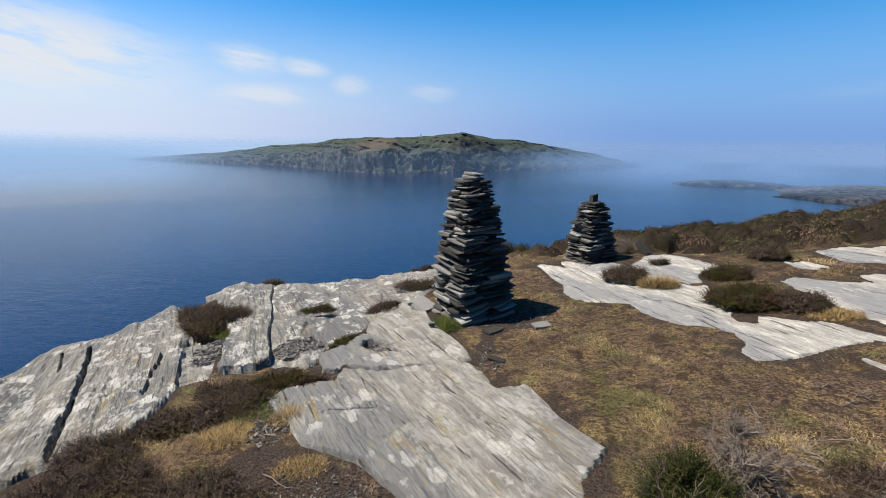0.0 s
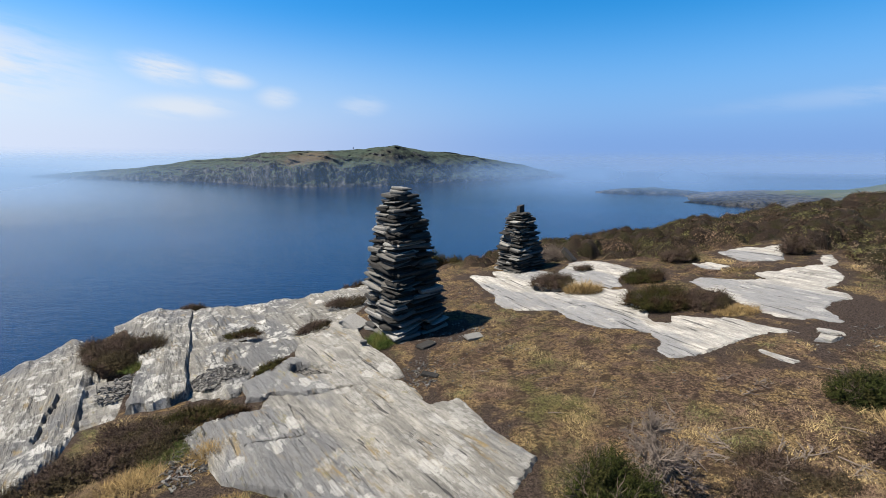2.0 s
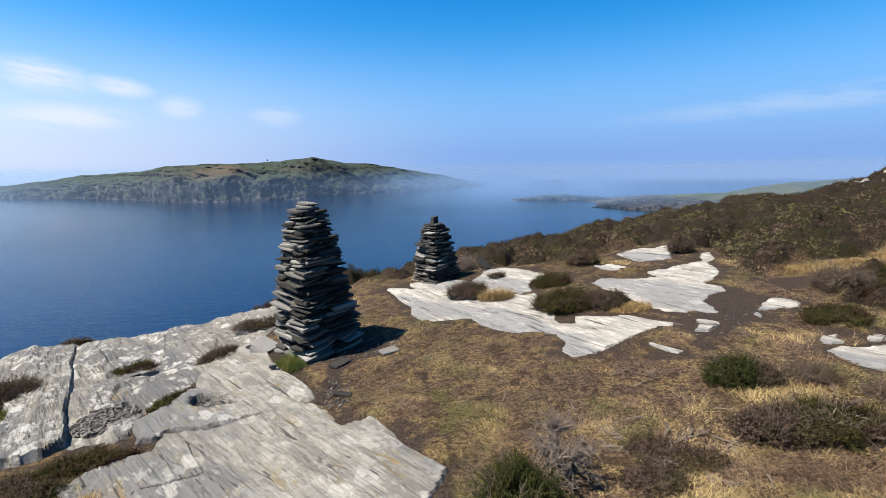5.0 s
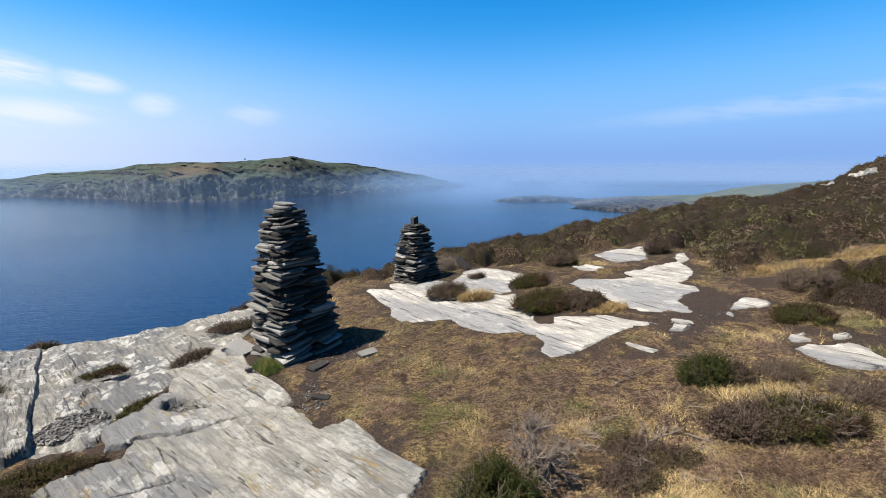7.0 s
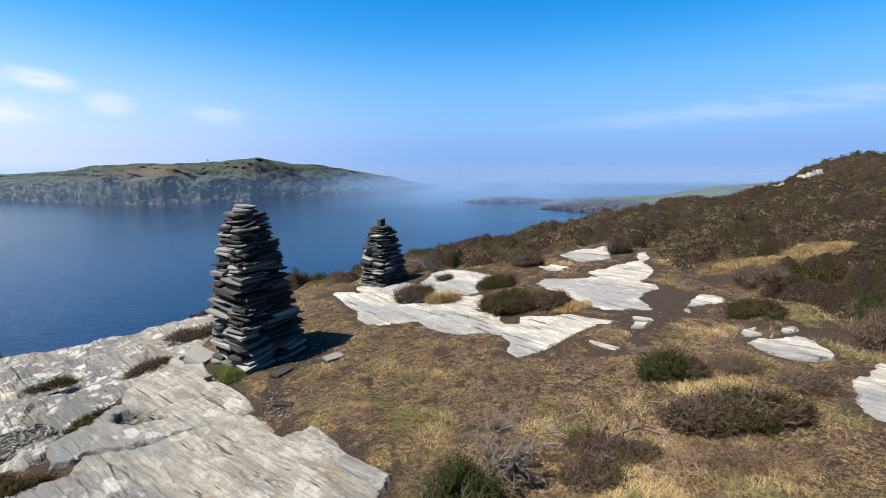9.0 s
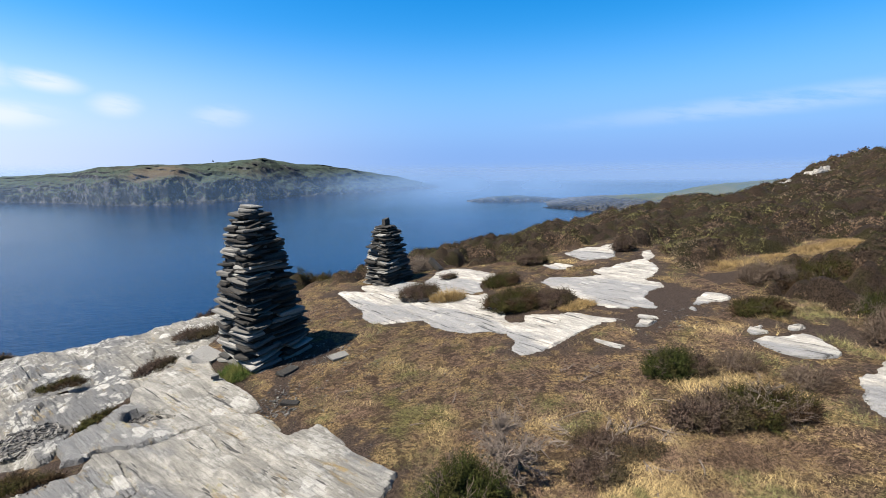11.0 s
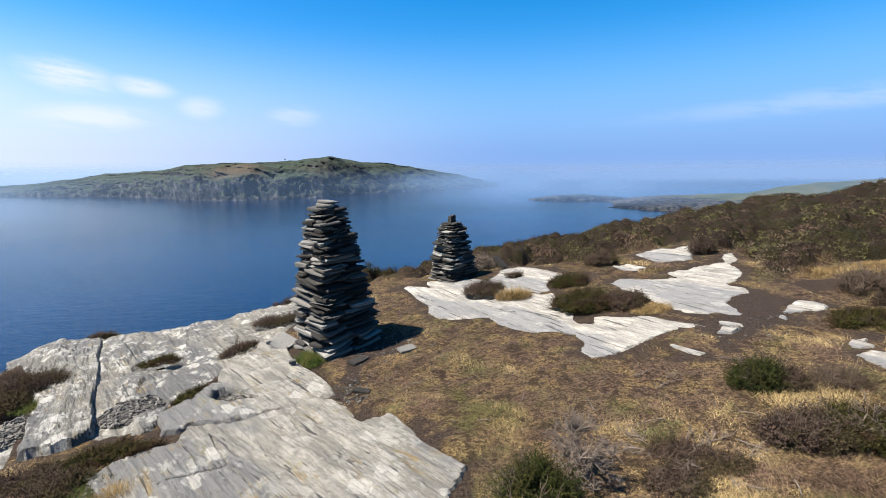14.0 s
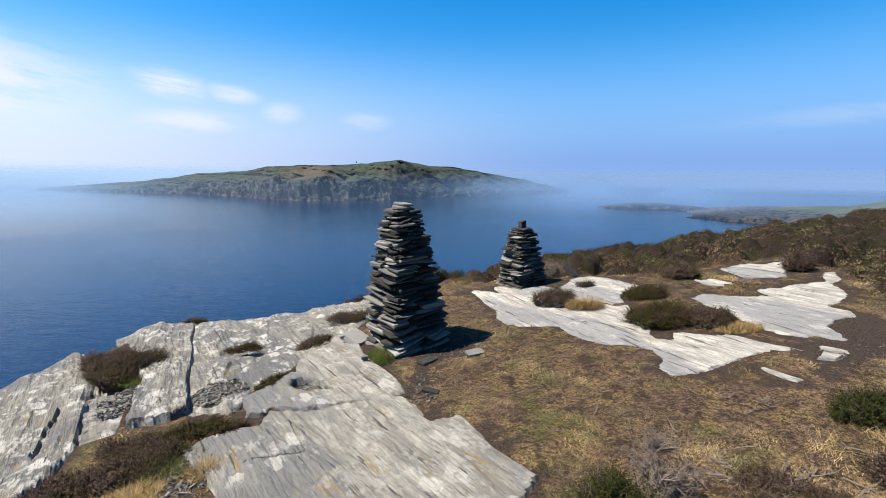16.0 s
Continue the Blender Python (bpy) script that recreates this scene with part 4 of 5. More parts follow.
            ob.matrix_local = pose(0.03 * j - 0.03, 0, height + 0.012 + 0.025 * j, 3, -4, 50 * j) @ Matrix.Diagonal((0.26 - 0.05 * j, 0.2 - 0.03 * j, 0.024, 1))
    return base


cairn(0.40, 4.55, 28, -1.8, 1.38, 35, ((0, 0.33), (0.3, 0.30), (0.55, 0.262), (0.8, 0.212), (0.93, 0.165), (1, 0.11)), 1.04, "tall square cairn of stacked dark slates on bare ground", 11, False)
cairn(2.28, 6.5, 24, -1.5, 0.86, 25, ((0, 0.29), (0.3, 0.25), (0.6, 0.21), (0.85, 0.165), (1, 0.12)), 1.0, "small square cairn of stacked dark slates with a cap stone", 12, True)


# ---- heather, grass and twigs ----
def unit(v):
    return v / np.maximum(np.linalg.norm(v, axis=-1, keepdims=True), 1e-9)


def sprigs(P, D, L, size, leaves, rng, stalk=True, broad=0.17, N=None):
    """Leafy sprigs: a thin stem and `leaves` small pointed leaves on each. Arrays of triangles."""
    n = len(P)
    size = np.broadcast_to(size, (n,))
    side = unit(np.cross(D, rng.normal(size=(n, 3))))
    tip = P + D * L[:, None]
    tris = [] if not stalk else [np.stack([P - side * (size * 0.12)[:, None], P + side * (size * 0.12)[:, None], tip], 1)]
    for k in range(leaves):
        t = (k + 0.5 + rng.uniform(-0.4, 0.4, n)) / leaves * 0.8 + 0.25
        root = P + D * (L * t)[:, None]
        if N is None:
            way = unit(D * 1.2 + unit(rng.normal(size=(n, 3))) * 0.9)
            flat = unit(np.cross(way, rng.normal(size=(n, 3))))
        else:
            way = unit(unit(np.cross(N, rng.normal(size=(n, 3)))) + N * rng.uniform(0.0, 0.8, n)[:, None])
            flat = unit(np.cross(N, way) + 0.3 * rng.normal(size=(n, 3)))
        s = (size * rng.uniform(0.6, 1.3, n))[:, None]
        tris.append(np.stack([root - flat * s * broad, root + flat * s * broad, root + way * s], 1))
    return np.concatenate(tris)


def tri_mesh(name, tris, mat):
    return mesh_np(name, tris.reshape(-1, 3), np.arange(len(tris) * 3).reshape(-1, 3), mat)


def tubes(paths, sides=4):
    """Bent tapering twigs: each path is a list of (point, radius)."""
    V, F = [], []
    for path in paths:
        start = len(V)
        for i, (p, r) in enumerate(path):
            q = path[min(i + 1, len(path) - 1)][0] - path[max(i - 1, 0)][0]
            a = Vector(q).orthogonal().normalized()
            b = Vector(q).normalized().cross(a)
            for k in range(sides):
                w = 2 * math.pi * k / sides
                V.append(Vector(p) + (a * math.cos(w) + b * math.sin(w)) * r)
        for i in range(len(path) - 1):
            for k in range(sides):
                o = start + i * sides
                F.append((o + k, o + (k + 1) % sides, o + sides + (k + 1) % sides, o + sides + k))
    return np.array([tuple(v) for v in V]), np.array(F)


def grow(rnd, p, d, length, radius, level, paths, flat=1.0):
    pts, steps = [(p.copy(), radius)], 4
    for i in range(steps):
        d = (d + Vector((rnd.gauss(0, 0.28), rnd.gauss(0, 0.28), rnd.gauss(0.05, 0.2) * flat))).normalized()
        p = p + d * length / steps
        pts.append((p.copy(), radius * (1 - 0.16 * (i + 1))))
        if level > 0 and i >= 1:
            for _ in range(2 if rnd.random() < 0.5 else 1):
                turn = (d + Vector((rnd.gauss(0, 0.7), rnd.gauss(0, 0.7), rnd.gauss(0.1, 0.45) * flat))).normalized()
                grow(rnd, p.copy(), turn, length * rnd.uniform(0.5, 0.75), radius * 0.6, level - 1, paths, flat)
    paths.append(pts)


def top_of(x, y):
    return float(land(np.array([x]), np.array([y]))[0])


def shrub(name, x, y, w, d, h, mat, count, label, category="shrub", leaf=0.014, turn=0.0, stems=14, seed=1, wild=0.75, leaves=6):
    """A low bush: woody stems, a ragged mass of leafy sprigs."""
    count = int(count * 1.5)
    rng, rnd = np.random.default_rng(seed), random.Random(seed)
    z0 = top_of(x, y)
    base = tagged(new(name), label, category, "moorland shrubs")
    base.matrix_world = pose(x, y, z0, 0, 0, turn)
    k = 17
    ha, hq = rng.uniform(0, 6.283, k), rng.uniform(0, 1, k) ** 0.6 * 0.82
    hx, hy = np.cos(ha) * hq, np.sin(ha) * hq
    hr, hh = rng.uniform(0.20, 0.46, k), rng.uniform(0.35, 1.0, k) * (1.05 - 0.5 * hq)
    a, q = rng.uniform(0, 2 * math.pi, count * 2), rng.uniform(0, 1, count * 2) ** 0.5
    ux, uy = np.cos(a) * q, np.sin(a) * q
    d2 = ((ux[:, None] - hx) ** 2 + (uy[:, None] - hy) ** 2) / hr ** 2
    top = (np.sqrt(np.clip(1 - d2, 0, 1)) * hh).max(1) * (1 + 0.25 * fbm(ux * 6, uy * 6, 3, seed))
    ok = np.nonzero(top > 0.10 + 0.16 * fbm(ux * 9, uy * 9, 2, seed + 1))[0][:count]
    best = (np.sqrt(np.clip(1 - d2, 0, 1)) * hh).argmax(1)[ok]
    ux, uy, top, q = ux[ok], uy[ok], top[ok], q[ok]
    nx, ny = (ux - hx[best]) / hr[best], (uy - hy[best]) / hr[best]
    normal = unit(np.stack([nx, ny, 0.3 + np.sqrt(np.clip(1 - nx * nx - ny * ny, 0, 1))], 1))
    count = len(ok)
    px, py, pz = ux * w / 2, uy * d / 2, h * top * rng.uniform(0.15, 0.9, count)
    ground_z = land(x + px * math.cos(radians(turn)) - py * math.sin(radians(turn)), y + px * math.sin(radians(turn)) + py * math.cos(radians(turn))) - z0
    P = np.stack([px, py, pz + ground_z], 1)
    out = np.stack([ux * 0.8, uy * 0.8, 0.5 + 0.4 * (1 - q)], 1)
    D = unit(normal + out * 0.6 + rng.normal(size=(count, 3)) * wild * 0.8)
    L = rng.uniform(0.25, 1.0, count) ** 1.6 * (0.03 + min(h, 0.25) * 0.45)
    put("foliage", tri_mesh("foliage", sprigs(P, D, L, leaf, leaves + 2, rng, True, 0.2, normal), mat), base)
    paths = []
    for _ in range(stems):
        b = rnd.uniform(0, 6.28)
        grow(rnd, Vector((math.cos(b) * w * 0.15, math.sin(b) * d * 0.15, -0.02)), Vector((math.cos(b) * 0.9, math.sin(b) * 0.9, 0.9)).normalized(), h * 0.62, 0.003 + h * 0.009, 2, paths)
    V, F = tubes(paths, 3)
    put("woody_stem", mesh_np("woody_stem", V, F, MAT_STEM), base, "bare grey woody stems", "", "", "stuff")
    return base


HEATHER = "low mound of dry brown heather "
shrub("heather", 2.32, 5.34, 0.52, 0.42, 0.18, MAT_HEATHER, 1500, HEATHER + "on bleached slate", seed=3)
shrub("heather", 3.36, 5.08, 0.52, 0.36, 0.16, MAT_GORSE, 1400, HEATHER + "between slate strips", seed=4)
shrub("gorse", 2.98, 4.18, 0.66, 0.5, 0.21, MAT_GORSE, 3600, "rounded olive gorse bush growing in a slate hollow", seed=5)
shrub("heather", 3.36, 3.98, 0.52, 0.4, 0.17, MAT_HEATHER, 2400, HEATHER + "beside a gorse bush", seed=6)
shrub("heather", 5.88, 5.42, 0.36, 0.3, 0.26, MAT_HEATHER, 800, HEATHER + "at the foot of the heath", seed=7, leaf=0.02)
shrub("heather", 4.62, 2.53, 0.66, 0.4, 0.13, MAT_GORSE, 1500, "low green heather cushion beside flat rocks", seed=8)
shrub("heather", 3.14, 2.07, 0.24, 0.22, 0.15, MAT_HEATHER, 1000, "small brown heather tuft beside a green gorse bush", seed=45, leaf=0.011, wild=1.1, stems=20)
shrub("gorse", 2.99, 2.16, 0.30, 0.28, 0.20, MAT_GREEN, 2600, "small dark green gorse bush in dry grass", seed=9, leaf=0.014, wild=1.1)
shrub("heather", 2.70, 1.63, 0.46, 0.36, 0.17, MAT_HEATHER, 2000, "straggling green and brown heather clump on the turf", seed=10, leaf=0.012, wild=1.0, stems=26, turn=-33)
shrub("heather", 2.98, 1.47, 0.52, 0.36, 0.18, MAT_GORSE, 2200, "straggling brown heather clump on the turf", seed=11, leaf=0.012, wild=1.0, stems=26, turn=-33)
shrub("gorse", 1.13, 1.73, 0.34, 0.32, 0.27, MAT_GREEN, 2600, "dark green heather bush beside a dead grey one", seed=12, leaf=0.012, wild=1.1)
shrub("heather", 2.06, 1.72, 0.5, 0.26, 0.06, MAT_HEATHER, 900, "trampled heather mat with bare grey stems", seed=13, leaf=0.009, turn=-42, stems=40, wild=1.2)
shrub("heather", 1.80, 1.60, 0.30, 0.28, 0.09, MAT_HEATHER, 800, "trampled heather with bare grey stems", seed=44, leaf=0.009, stems=34, wild=1.2)
shrub("heather", -2.35, 4.75, 0.85, 0.62, 0.21, MAT_HEATHER, 2800, "dark heather cushion in a cleft of the slate", seed=14, turn=-35)
shrub("heather", -2.4, 6.72, 0.4, 0.25, 0.13, MAT_HEATHER, 600, "small heather cushion on the cliff edge", seed=15, leaf=0.018)
shrub("heather", -1.42, 2.86, 0.62, 0.3, 0.12, MAT_HEATHER, 1500, "flat mat of brown heather between slate slabs", seed=16, leaf=0.012, turn=35)
shrub("heather", -1.25, 3.2, 0.55, 0.2, 0.09, MAT_GORSE, 900, "flat mat of brown heather between slate slabs", seed=17, leaf=0.012, turn=25)
shrub("heather", -1.75, 2.1, 0.8, 0.5, 0.17, MAT_HEATHER, 3400, "thick brown heather at the slab's edge", seed=18, leaf=0.011, wild=0.9, stems=26)
shrub("heather", -1.15, 1.95, 0.8, 0.45, 0.15, MAT_HEATHER, 3200, "thick brown heather at the slab's edge", seed=19, leaf=0.011, wild=0.9, stems=26)
shrub("heather", -0.8, 3.9, 0.36, 0.12, 0.07, MAT_GORSE, 700, "strip of moss and heather in a rock seam", seed=20, turn=55)
shrub("heather", -1.3, 4.95, 0.4, 0.2, 0.07, MAT_GORSE, 600, "strip of moss and heather in a rock seam", seed=21, turn=-10)
shrub("heather", -0.55, 4.85, 0.4, 0.16, 0.08, MAT_HEATHER, 600, "strip of moss and heather in a rock seam", seed=22, turn=40)
shrub("heather", 2.9, 6.85, 0.5, 0.4, 0.34, MAT_TWIG, 900, "pale dead heather bush behind the small cairn", seed=23, leaf=0.014, leaves=3)
shrub("heather", -0.25, 5.65, 0.5, 0.3, 0.12, MAT_HEATHER, 800, "low heather beside the tall cairn's foot", seed=24)

shrub("heather", 5.85, 3.25, 0.7, 0.5, 0.30, MAT_HEATH_GREY, 1500, "withered grey heather bush at the edge of the heath", seed=25, leaf=0.016, leaves=4, stems=14)
shrub("gorse", 6.35, 3.0, 0.9, 0.6, 0.30, MAT_GORSE, 1900, "spreading olive gorse bush at the edge of the heath", seed=26, leaf=0.016)
shrub("heather", 4.75, 1.5, 0.6, 0.55, 0.30, MAT_HEATH_GREY, 1900, "withered grey heather bush beside flat rocks", seed=27, leaf=0.013, leaves=4, stems=14)
shrub("heather", 5.35, 1.95, 0.5, 0.4, 0.22, MAT_GREEN, 1000, "low green heather cushion beside flat rocks", seed=28, leaf=0.014)
shrub("heather", 3.45, 1.95, 0.35, 0.3, 0.12, MAT_HEATH_GREY, 700, "low straggle of grey heather in dry grass", seed=29, leaf=0.010, leaves=3, stems=10)
shrub("heather", 3.55, 1.55, 0.35, 0.3, 0.12, MAT_HEATH_GREY, 700, "low straggle of grey heather in dry grass", seed=30, leaf=0.010, leaves=3, stems=10)
shrub("heather", 3.0, 5.9, 0.25, 0.16, 0.08, MAT_HEATHER, 300, "small heather cushion on bleached slate", seed=31)
shrub("heather", 4.35, 5.75, 0.5, 0.3, 0.2, MAT_HEATHER, 800, HEATHER + "behind a slate patch", seed=32, leaf=0.018)

shrub("heather", -1.72, 2.70, 0.4, 0.34, 0.11, MAT_HEATHER, 900, "flat mat of brown heather between slate slabs", seed=33, leaf=0.012, wild=0.9, stems=20)
shrub("heather", -1.52, 3.10, 0.42, 0.28, 0.13, MAT_HEATHER, 900, "flat mat of brown heather between slate slabs", seed=34, leaf=0.012, wild=0.9, stems=20)
shrub("heather", -1.02, 3.18, 0.4, 0.14, 0.08, MAT_GORSE, 900, "strip of moss and heather in a rock seam", seed=35, leaf=0.011, turn=10)
shrub("heather", -1.95, 2.35, 0.5, 0.4, 0.18, MAT_HEATHER, 1600, "thick brown heather at the slab's edge", seed=36, leaf=0.011, wild=0.9, stems=26)
shrub("heather", -0.75, 1.6, 0.5, 0.4, 0.12, MAT_HEATHER, 1500, "low brown heather on dark soil", seed=37, leaf=0.011)
shrub("heather", -2.7, 5.05, 0.45, 0.35, 0.2, MAT_HEATHER, 1100, "dark heather cushion in a cleft of the slate", seed=38)
shrub("heather", 0.55, 7.3, 0.9, 0.5, 0.22, MAT_HEATHER, 1200, "low heather along the cliff edge", seed=39, leaf=0.018, turn=40)
shrub("heather", 1.5, 7.9, 1.0, 0.6, 0.25, MAT_GORSE, 1200, "low heather along the cliff edge", seed=40, leaf=0.018, turn=40)
shrub("heather", -0.2, 6.95, 0.6, 0.35, 0.14, MAT_HEATHER, 700, "low heather along the cliff edge", seed=41, leaf=0.018, turn=20)


def dead_bush(x, y, h, spread, label, seed, level=3, count=5, flat=1.0, radius=0.011):
    rnd = random.Random(seed)
    paths = []
    for i in range(count):
        b = 6.28 * i / count + rnd.uniform(-0.4, 0.4)
        grow(rnd, Vector((math.cos(b) * 0.02, math.sin(b) * 0.02, -0.02)), Vector((math.cos(b) * spread, math.sin(b) * spread, 1.0 * flat + 0.02)).normalized(), h * 0.5, radius, level, paths, flat)
    V, F = tubes(paths)
    ob = put("dead_heather", mesh_np("dead_heather", V, F, MAT_TWIG, True), None, label, "dead shrub")
    ob.matrix_world = pose(x, y, top_of(x, y))


dead_bush(1.42, 1.83, 0.34, 0.42, "leafless grey heather bush with twisted branches", 31, 4, 4, 1.0, 0.012)
dead_bush(2.14, 1.66, 0.3, 1.0, "flattened dead heather branches lying on the turf", 32, 2, 4, 0.12, 0.008)
dead_bush(1.98, 1.86, 0.26, 1.0, "flattened dead heather branches lying on the turf", 35, 2, 4, 0.12, 0.007)
dead_bush(2.5, 2.52, 0.2, 1.0, "fallen dead heather branch on the grass", 33, 2, 3, 0.25, 0.009)
dead_bush(2.95, 1.55, 0.3, 0.8, "dead grey heather stems in a brown clump", 34, 2, 6, 0.5, 0.006)


def fallen_twig(x, y, length, turn, seed):
    rnd = random.Random(seed)
    paths = []
    grow(rnd, Vector((0, 0, 0.008)), Vector((1, 0, 0.02)), length, 0.0045, 0, paths, 0.08)
    V, F = tubes(paths)
    V[:, 2] = np.clip(V[:, 2], 0.0, 0.05)
    ob = put("twig", mesh_np("twig", V, F, MAT_TWIG, True), None, "bare grey heather twig lying on the turf", "twig", "fallen twigs")
    ob.matrix_world = pose(x, y, top_of(x, y) + 0.008, 0, 0, turn)


for n, (tx, ty) in enumerate(((1.25, 3.0), (1.5, 2.65), (1.85, 2.3), (0.95, 3.25), (2.2, 3.0), (1.7, 1.95), (2.35, 1.75), (2.6, 1.95), (1.15, 2.55), (1.2, 3.9),
                              (3.2, 2.45), (2.15, 2.05), (1.95, 1.35), (2.3, 1.4), (-0.6, 1.8), (-0.9, 2.15), (3.35, 1.75), (1.45, 4.3))):
    fallen_twig(tx, ty, 0.1 + 0.05 * (n % 4), 47 * n, 400 + n)


def blades(P, L, width, lean, rng, comb=0.0):
    n = len(P)
    a = rng.uniform(0, 2 * math.pi, n)
    if comb:
        a = 9.0 * vnoise(P[:, 0] * 2.2, P[:, 1] * 2.2, 301) + 3.0 * vnoise(P[:, 0] * 9, P[:, 1] * 9, 302) + rng.normal(0, comb, n)
    D = unit(np.stack([np.cos(a) * lean, np.sin(a) * lean, np.full(n, 1.0)], 1) * np.array([1, 1, 1.0]))
    side = unit(np.stack([-np.sin(a + rng.normal(0, 0.5, n)), np.cos(a), np.zeros(n)], 1))
    return np.stack([P - side * width[:, None] / 2, P + side * width[:, None] / 2, P + D * L[:, None]], 1)


def build_grass():
    rng = np.random.default_rng(77)
    n = 1350000
    r, a = np.exp(rng.uniform(np.log(1.2), np.log(18.0), n)), np.radians(rng.uniform(-46, 74, n))
    x, y = r * np.sin(a), r * np.cos(a)
    cover = fbm(x * 2.3, y * 2.3, 4, 33)
    ok = (rock_gap(x, y) + 0.05 * fbm(x * 7, y * 7, 3, 36) > 0.01) & (sdf(x, y, BROW) > 0.1) & (soil_share(x, y) + 0.35 * cover + rng.uniform(-0.2, 0.2, n) < 0.52)
    ok &= (heath_share(x, y) < rng.uniform(0.2, 0.9, n)) & (fbm(x * 1.6 + 4, y * 1.6, 4, 35) < rng.uniform(0.05, 0.5, n))
    x, y, r = x[ok], y[ok], r[ok]
    P = np.stack([x, y, land(x, y) - 0.004], 1)
    tuft = smooth(fbm(x * 3.1, y * 3.1, 3, 44), -0.1, 0.5)
    rank = smooth(fbm(x * 0.9 + 2, y * 0.9, 3, 45) + 0.5 * smooth(x, 0.8, 3.0) * smooth(y, 2.9, 1.4), 0.05, 0.55)
    L = (0.014 + 0.022 * tuft + 0.040 * rank) * rng.uniform(0.5, 1.6, len(x))
    put("grass", tri_mesh("grass", blades(P, L, 0.0008 + 0.00065 * r, rng.uniform(0.7, 4.0, len(x)), rng, 1.3), MAT_STRAW), None, "short wind-dried moor grass, straw and green", "grass", "", "stuff")


build_grass()


def tuft(x, y, w, d, h, mat, count, label, seed):
    rng = np.random.default_rng(seed)
    a, q = rng.uniform(0, 6.283, count), rng.uniform(0, 1, count) ** 0.6
    px, py = x + np.cos(a) * q * w / 2, y + np.sin(a) * q * d / 2
    P = np.stack([px, py, land(px, py) - 0.005], 1)
    L = h * rng.uniform(0.5, 1.1, count) * (1.1 - 0.5 * q)
    put("grass_tuft", tri_mesh("grass_tuft", blades(P, L, np.full(count, 0.0045), rng.uniform(0.5, 2.6, count), rng), mat), None, label, "grass", "grass tufts")


tuft(2.55, 4.98, 0.45, 0.35, 0.2, MAT_GOLD, 1800, "golden dry grass tuft beside heather on slate", 51)
tuft(0.13, 4.2, 0.28, 0.4, 0.14, MAT_SEDGE, 1700, "fresh green grass at the foot of the tall cairn", 52)
tuft(3.5, 3.72, 0.5, 0.25, 0.12, MAT_GOLD, 1300, "golden dry grass tuft below the gorse", 53)
tuft(-0.95, 2.72, 0.25, 0.25, 0.1, MAT_GOLD, 1200, "yellow grass tuft at the slab's edge", 54)
tuft(-1.3, 2.55, 0.35, 0.3, 0.1, MAT_GOLD, 1200, "yellow grass tuft among heather", 55)
tuft(-2.08, 4.42, 0.4, 0.28, 0.09, MAT_SEDGE, 900, "dull green grass tuft in a rock cleft", 56)
for n, (gx, gy, gw, gd) in enumerate(((6.3, 3.95, 0.9, 0.4), (7.0, 3.85, 0.8, 0.4), (7.9, 3.8, 0.9, 0.45), (8.5, 3.7, 0.7, 0.45))):
    tuft(gx, gy, gw, gd, 0.1, MAT_GOLD, 1800, "golden dry grass in a gap of the heath", 60 + n)
tuft(-1.18, 2.95, 0.3, 0.22, 0.07, MAT_SEDGE, 900, "dull green grass tuft among heather", 58)
tuft(-1.05, 3.13, 0.35, 0.16, 0.06, MAT_GOLD, 700, "yellow grass tuft among heather", 59)
tuft(-1.20, 2.78, 0.34, 0.26, 0.08, MAT_SEDGE, 900, "dull green grass tuft among heather", 70)
tuft(-1.62, 2.92, 0.22, 0.2, 0.09, MAT_GOLD, 600, "yellow grass tuft among heather", 71)
tuft(-0.72, 2.2, 0.3, 0.2, 0.07, MAT_GOLD, 900, "yellow grass tuft on bare soil", 57)


def build_heath(name, mat, label, n, seed, low, high):
    rng = np.random.default_rng(seed)
    r, a = np.exp(rng.uniform(np.log(3.6), np.log(75.0), n)), np.radians(rng.uniform(-6, 76, n))
    x, y = r * np.sin(a), r * np.cos(a)
    share = heath_share(x, y)
    kind = fbm(x * 0.8 + 7, y * 0.8, 4, 61)
    crown = humps(x, y, r) / (0.30 + 0.5 * smooth(r, 10, 26))
    ok = (share > rng.uniform(0.25, 0.8, n)) & (crown > rng.uniform(0.12, 0.92, n)) & (rock_gap(x, y) > 0.06) & (sdf(x, y, BROW) > -2.0) & (kind > low) & (kind < high)
    x, y, r = x[ok], y[ok], r[ok]
    m = len(x)
    z = land(x, y)
    step = 0.03 + 0.004 * r
    N = unit(np.stack([-(land(x + step, y) - z) / step, -(land(x, y + step) - z) / step, np.ones(m)], 1))
    D = unit(N + rng.normal(size=(m, 3)) * 0.5)
    L = 0.02 + 0.03 * rng.uniform(0, 1, m) + 0.0012 * r
    z = z - 0.01
    put(name, tri_mesh(name, sprigs(np.stack([x, y, z], 1), D, L, 0.007 + 0.0013 * r, 4, rng, False, 0.34, N), mat), None, label, "heath", "", "stuff")


build_heath("heath", MAT_HEATH, "dark brown and olive heather covering the hillside", 380000, 99, -2.0, 0.24)
build_heath("dead_heath", MAT_HEATH_GREY, "withered grey heather among the brown heath", 200000, 98, 0.24, 0.30)


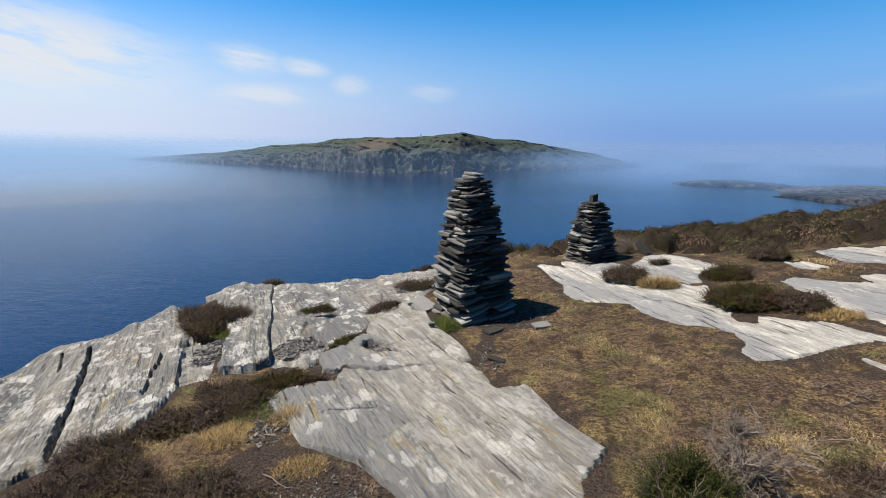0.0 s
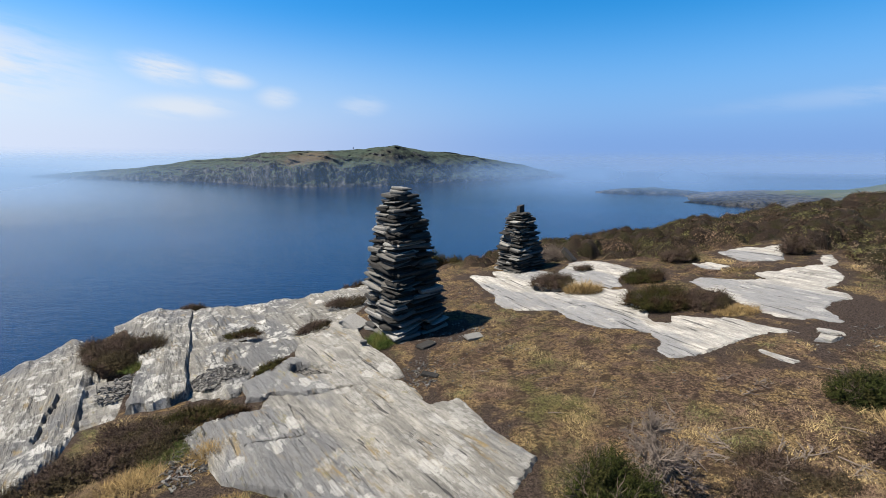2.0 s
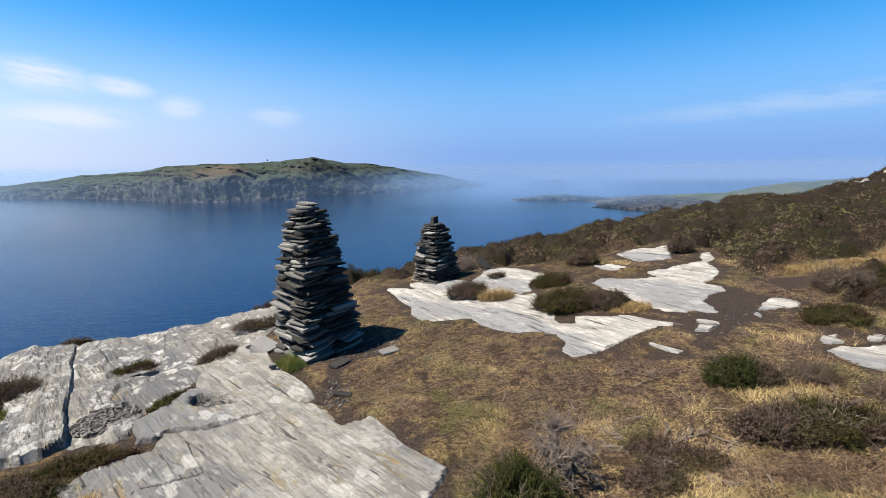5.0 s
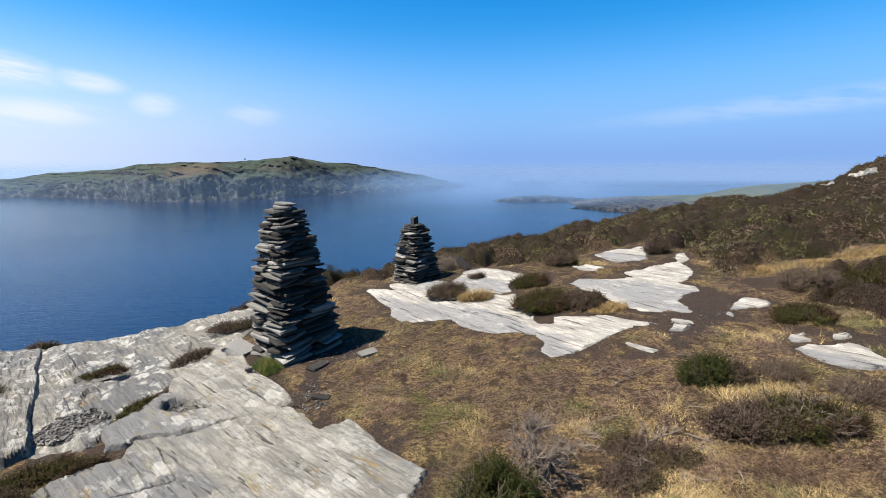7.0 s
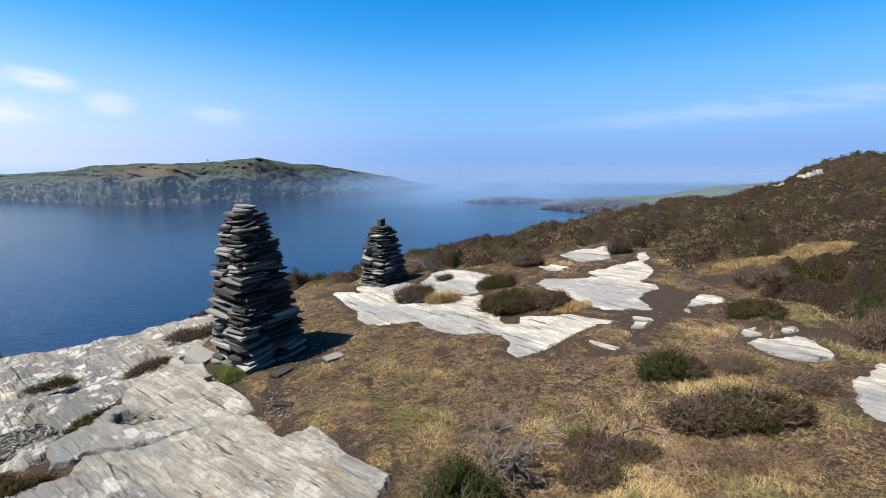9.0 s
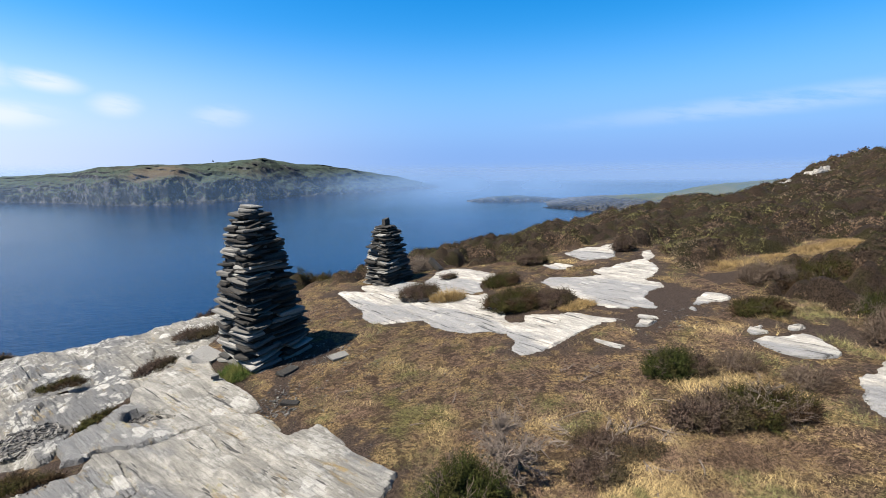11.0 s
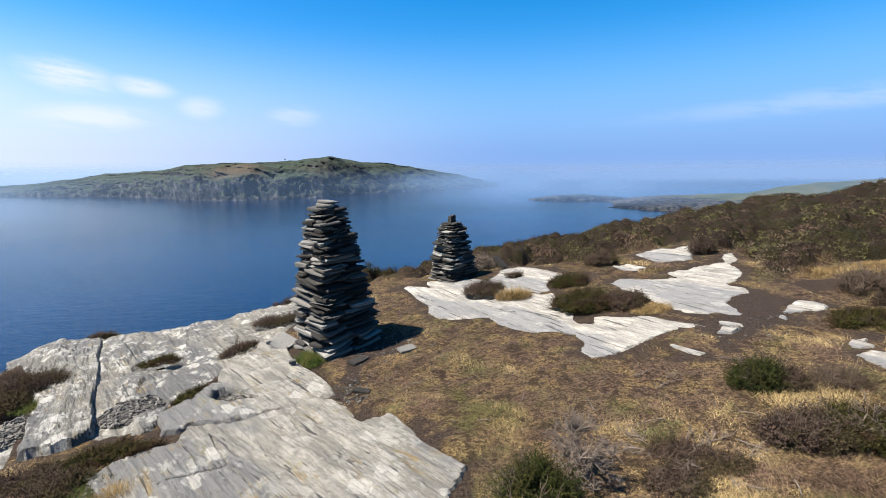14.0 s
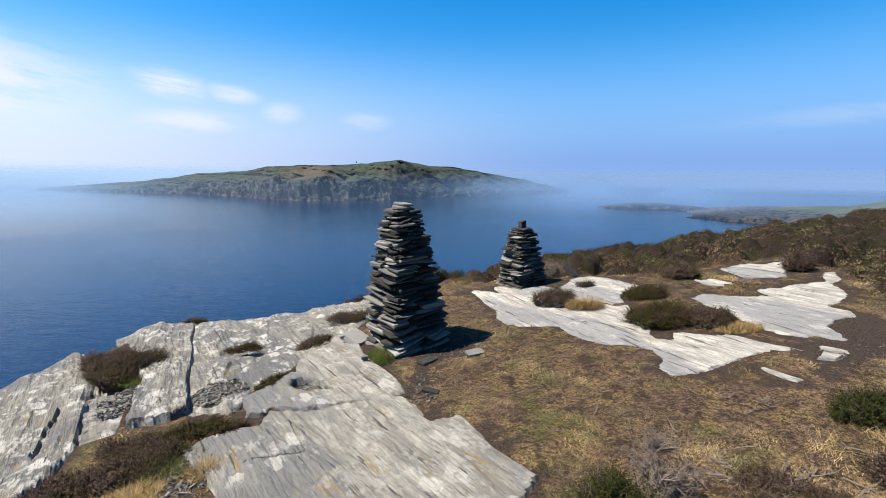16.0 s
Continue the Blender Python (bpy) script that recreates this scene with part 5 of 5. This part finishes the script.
# ---- loose slate ----
def chips(x, y, w, d, count, size, label, seed, lift=0.0):
    rng = np.random.default_rng(seed)
    a, q = rng.uniform(0, 6.283, count), rng.uniform(0, 1, count) ** 0.6
    px, py = x + np.cos(a) * q * w / 2, y + np.sin(a) * q * d / 2
    pz = land(px, py) + lift + rng.uniform(0.0, 0.012, count)
    V, F = [], []
    corner = np.array([(-1, -1), (1, -0.8), (0.9, 1), (-0.7, 0.9)], float)
    for i in range(count):
        l, b, t = size * rng.uniform(0.4, 1.7), size * rng.uniform(0.15, 0.5), size * rng.uniform(0.04, 0.10)
        m = np.array(pose(px[i], py[i], pz[i], rng.normal(0, 18), rng.normal(0, 18), rng.normal(STRIKE + 80, 60)))
        c = corner * rng.uniform(0.75, 1.1, (4, 2)) * (l / 2, b / 2)
        pts = np.concatenate([np.c_[c, np.full(4, -t)], np.c_[c * 0.93, np.full(4, t)]])
        V.append(pts @ m[:3, :3].T + m[:3, 3])
        o = i * 8
        F += [(o, o + 3, o + 2, o + 1), (o + 4, o + 5, o + 6, o + 7)] + [(o + k, o + (k + 1) % 4, o + 4 + (k + 1) % 4, o + 4 + k) for k in range(4)]
    put("slate_chips", mesh_np("slate_chips", np.concatenate(V), np.array(F), MAT_CHIP), None, label, "slate chips", "", "stuff")


chips(-1.25, 3.95, 0.42, 0.5, 520, 0.042, "heap of broken grey slate shards in a hollow", 81, -0.02)
chips(-0.47, 3.72, 0.3, 0.32, 260, 0.04, "heap of broken grey slate shards in a seam", 82, -0.02)
chips(-2.0, 4.0, 0.4, 0.6, 330, 0.045, "heap of broken grey slate shards in a cleft", 83, 0.0)
chips(-1.02, 2.75, 0.3, 0.7, 240, 0.036, "slate shards along the slab's edge", 84)
chips(0.42, 3.4, 0.3, 0.5, 110, 0.028, "slate shards scattered on bare soil", 85)
chips(0.8, 4.25, 0.7, 0.6, 150, 0.03, "slate shards scattered round the tall cairn", 86)
chips(-0.55, 1.95, 0.8, 0.5, 260, 0.022, "small pale slate shards on dark soil", 87)
chips(3.9, 2.85, 1.2, 0.5, 90, 0.022, "small pale slate shards on dark soil", 88)

chips(1.6, 3.0, 2.2, 1.8, 140, 0.018, "pale slate flakes scattered over the turf", 89)
chips(0.9, 3.7, 1.0, 0.9, 120, 0.020, "pale slate flakes scattered over the turf", 90)
chips(2.6, 2.2, 2.0, 1.2, 90, 0.016, "pale slate flakes scattered over the turf", 91)
chips(1.2, 5.4, 0.8, 1.0, 70, 0.025, "pale slate flakes scattered over the turf", 92)


def loose_slate(x, y, w, d, t, turn, label, shape, tip=3, lift=0.0):
    ob = tagged(new("loose_slate", SLATES[shape]), label, "stone", "loose slates")
    ob.matrix_world = pose(x, y, top_of(x, y) + t * 0.4 + lift, tip, 2, turn) @ Matrix.Diagonal((w, d, t, 1))


loose_slate(1.0, 4.0, 0.17, 0.12, 0.03, 15, "flat grey slate lying in the grass by the tall cairn", 2)
loose_slate(0.55, 3.95, 0.2, 0.1, 0.03, 40, "flat grey slate lying at the tall cairn's foot", 5)
loose_slate(-0.12, 4.75, 0.3, 0.22, 0.05, 60, "grey slate leaning beside the tall cairn", 7, 25, 0.03)
loose_slate(0.5, 3.35, 0.14, 0.06, 0.02, -30, "pale slate flake on bare soil", 8)
loose_slate(-0.02, 4.08, 0.06, 0.05, 0.03, 0, "small grey stone on the slate slab", 9, 0, 0.06)
loose_slate(3.1, 6.6, 0.12, 0.3, 0.05, 30, "brown slate propped beside the small cairn", 1, 35, 0.06)


def crag(x, y, w, d, h, turn, label, seed):
    """Pale bedrock breaking out of the hilltop heath."""
    rng = random.Random(seed)
    bm = bmesh.new()
    bmesh.ops.create_grid(bm, x_segments=26, y_segments=14, size=0.5)
    for v in bm.verts:
        q = max(abs(v.co.x), abs(v.co.y)) * 2
        n = noise.noise(Vector((v.co.x * 3, v.co.y * 9, seed))) + 0.5 * noise.noise(Vector((v.co.x * 11, v.co.y * 25, seed)))
        v.co.z = h * (max(0.0, 1 - q ** 3) * (0.75 + 0.35 * n) + 0.12 * math.floor(3 * n) * (1 - q)) - 0.25 * h * q ** 4
        v.co.x, v.co.y = v.co.x * w * (1 + 0.15 * n), v.co.y * d * (1 + 0.2 * n)
    me = bpy.data.meshes.new("crag")
    bm.to_mesh(me)
    bm.free()
    me.materials.append(MAT_ROCK_PALE)
    ob = put("crag", me, None, label, "rock")
    ob.matrix_world = pose(x, y, top_of(x, y) - 0.05, 0, 0, turn)


crag(21.6, 11.6, 1.1, 0.8, 0.3, -15, "pale slate crag breaking out of the hillside heath", 1)
crag(35.8, 19.3, 3.8, 1.2, 0.75, -20, "pale slate crag breaking out of the hillside heath", 2)
crag(33.8, 18.5, 2.8, 1.0, 0.65, 10, "pale slate crag breaking out of the hillside heath", 3)
crag(44.3, 21.8, 3.6, 1.3, 0.85, -10, "pale slate crag breaking out of the hillside heath", 4)
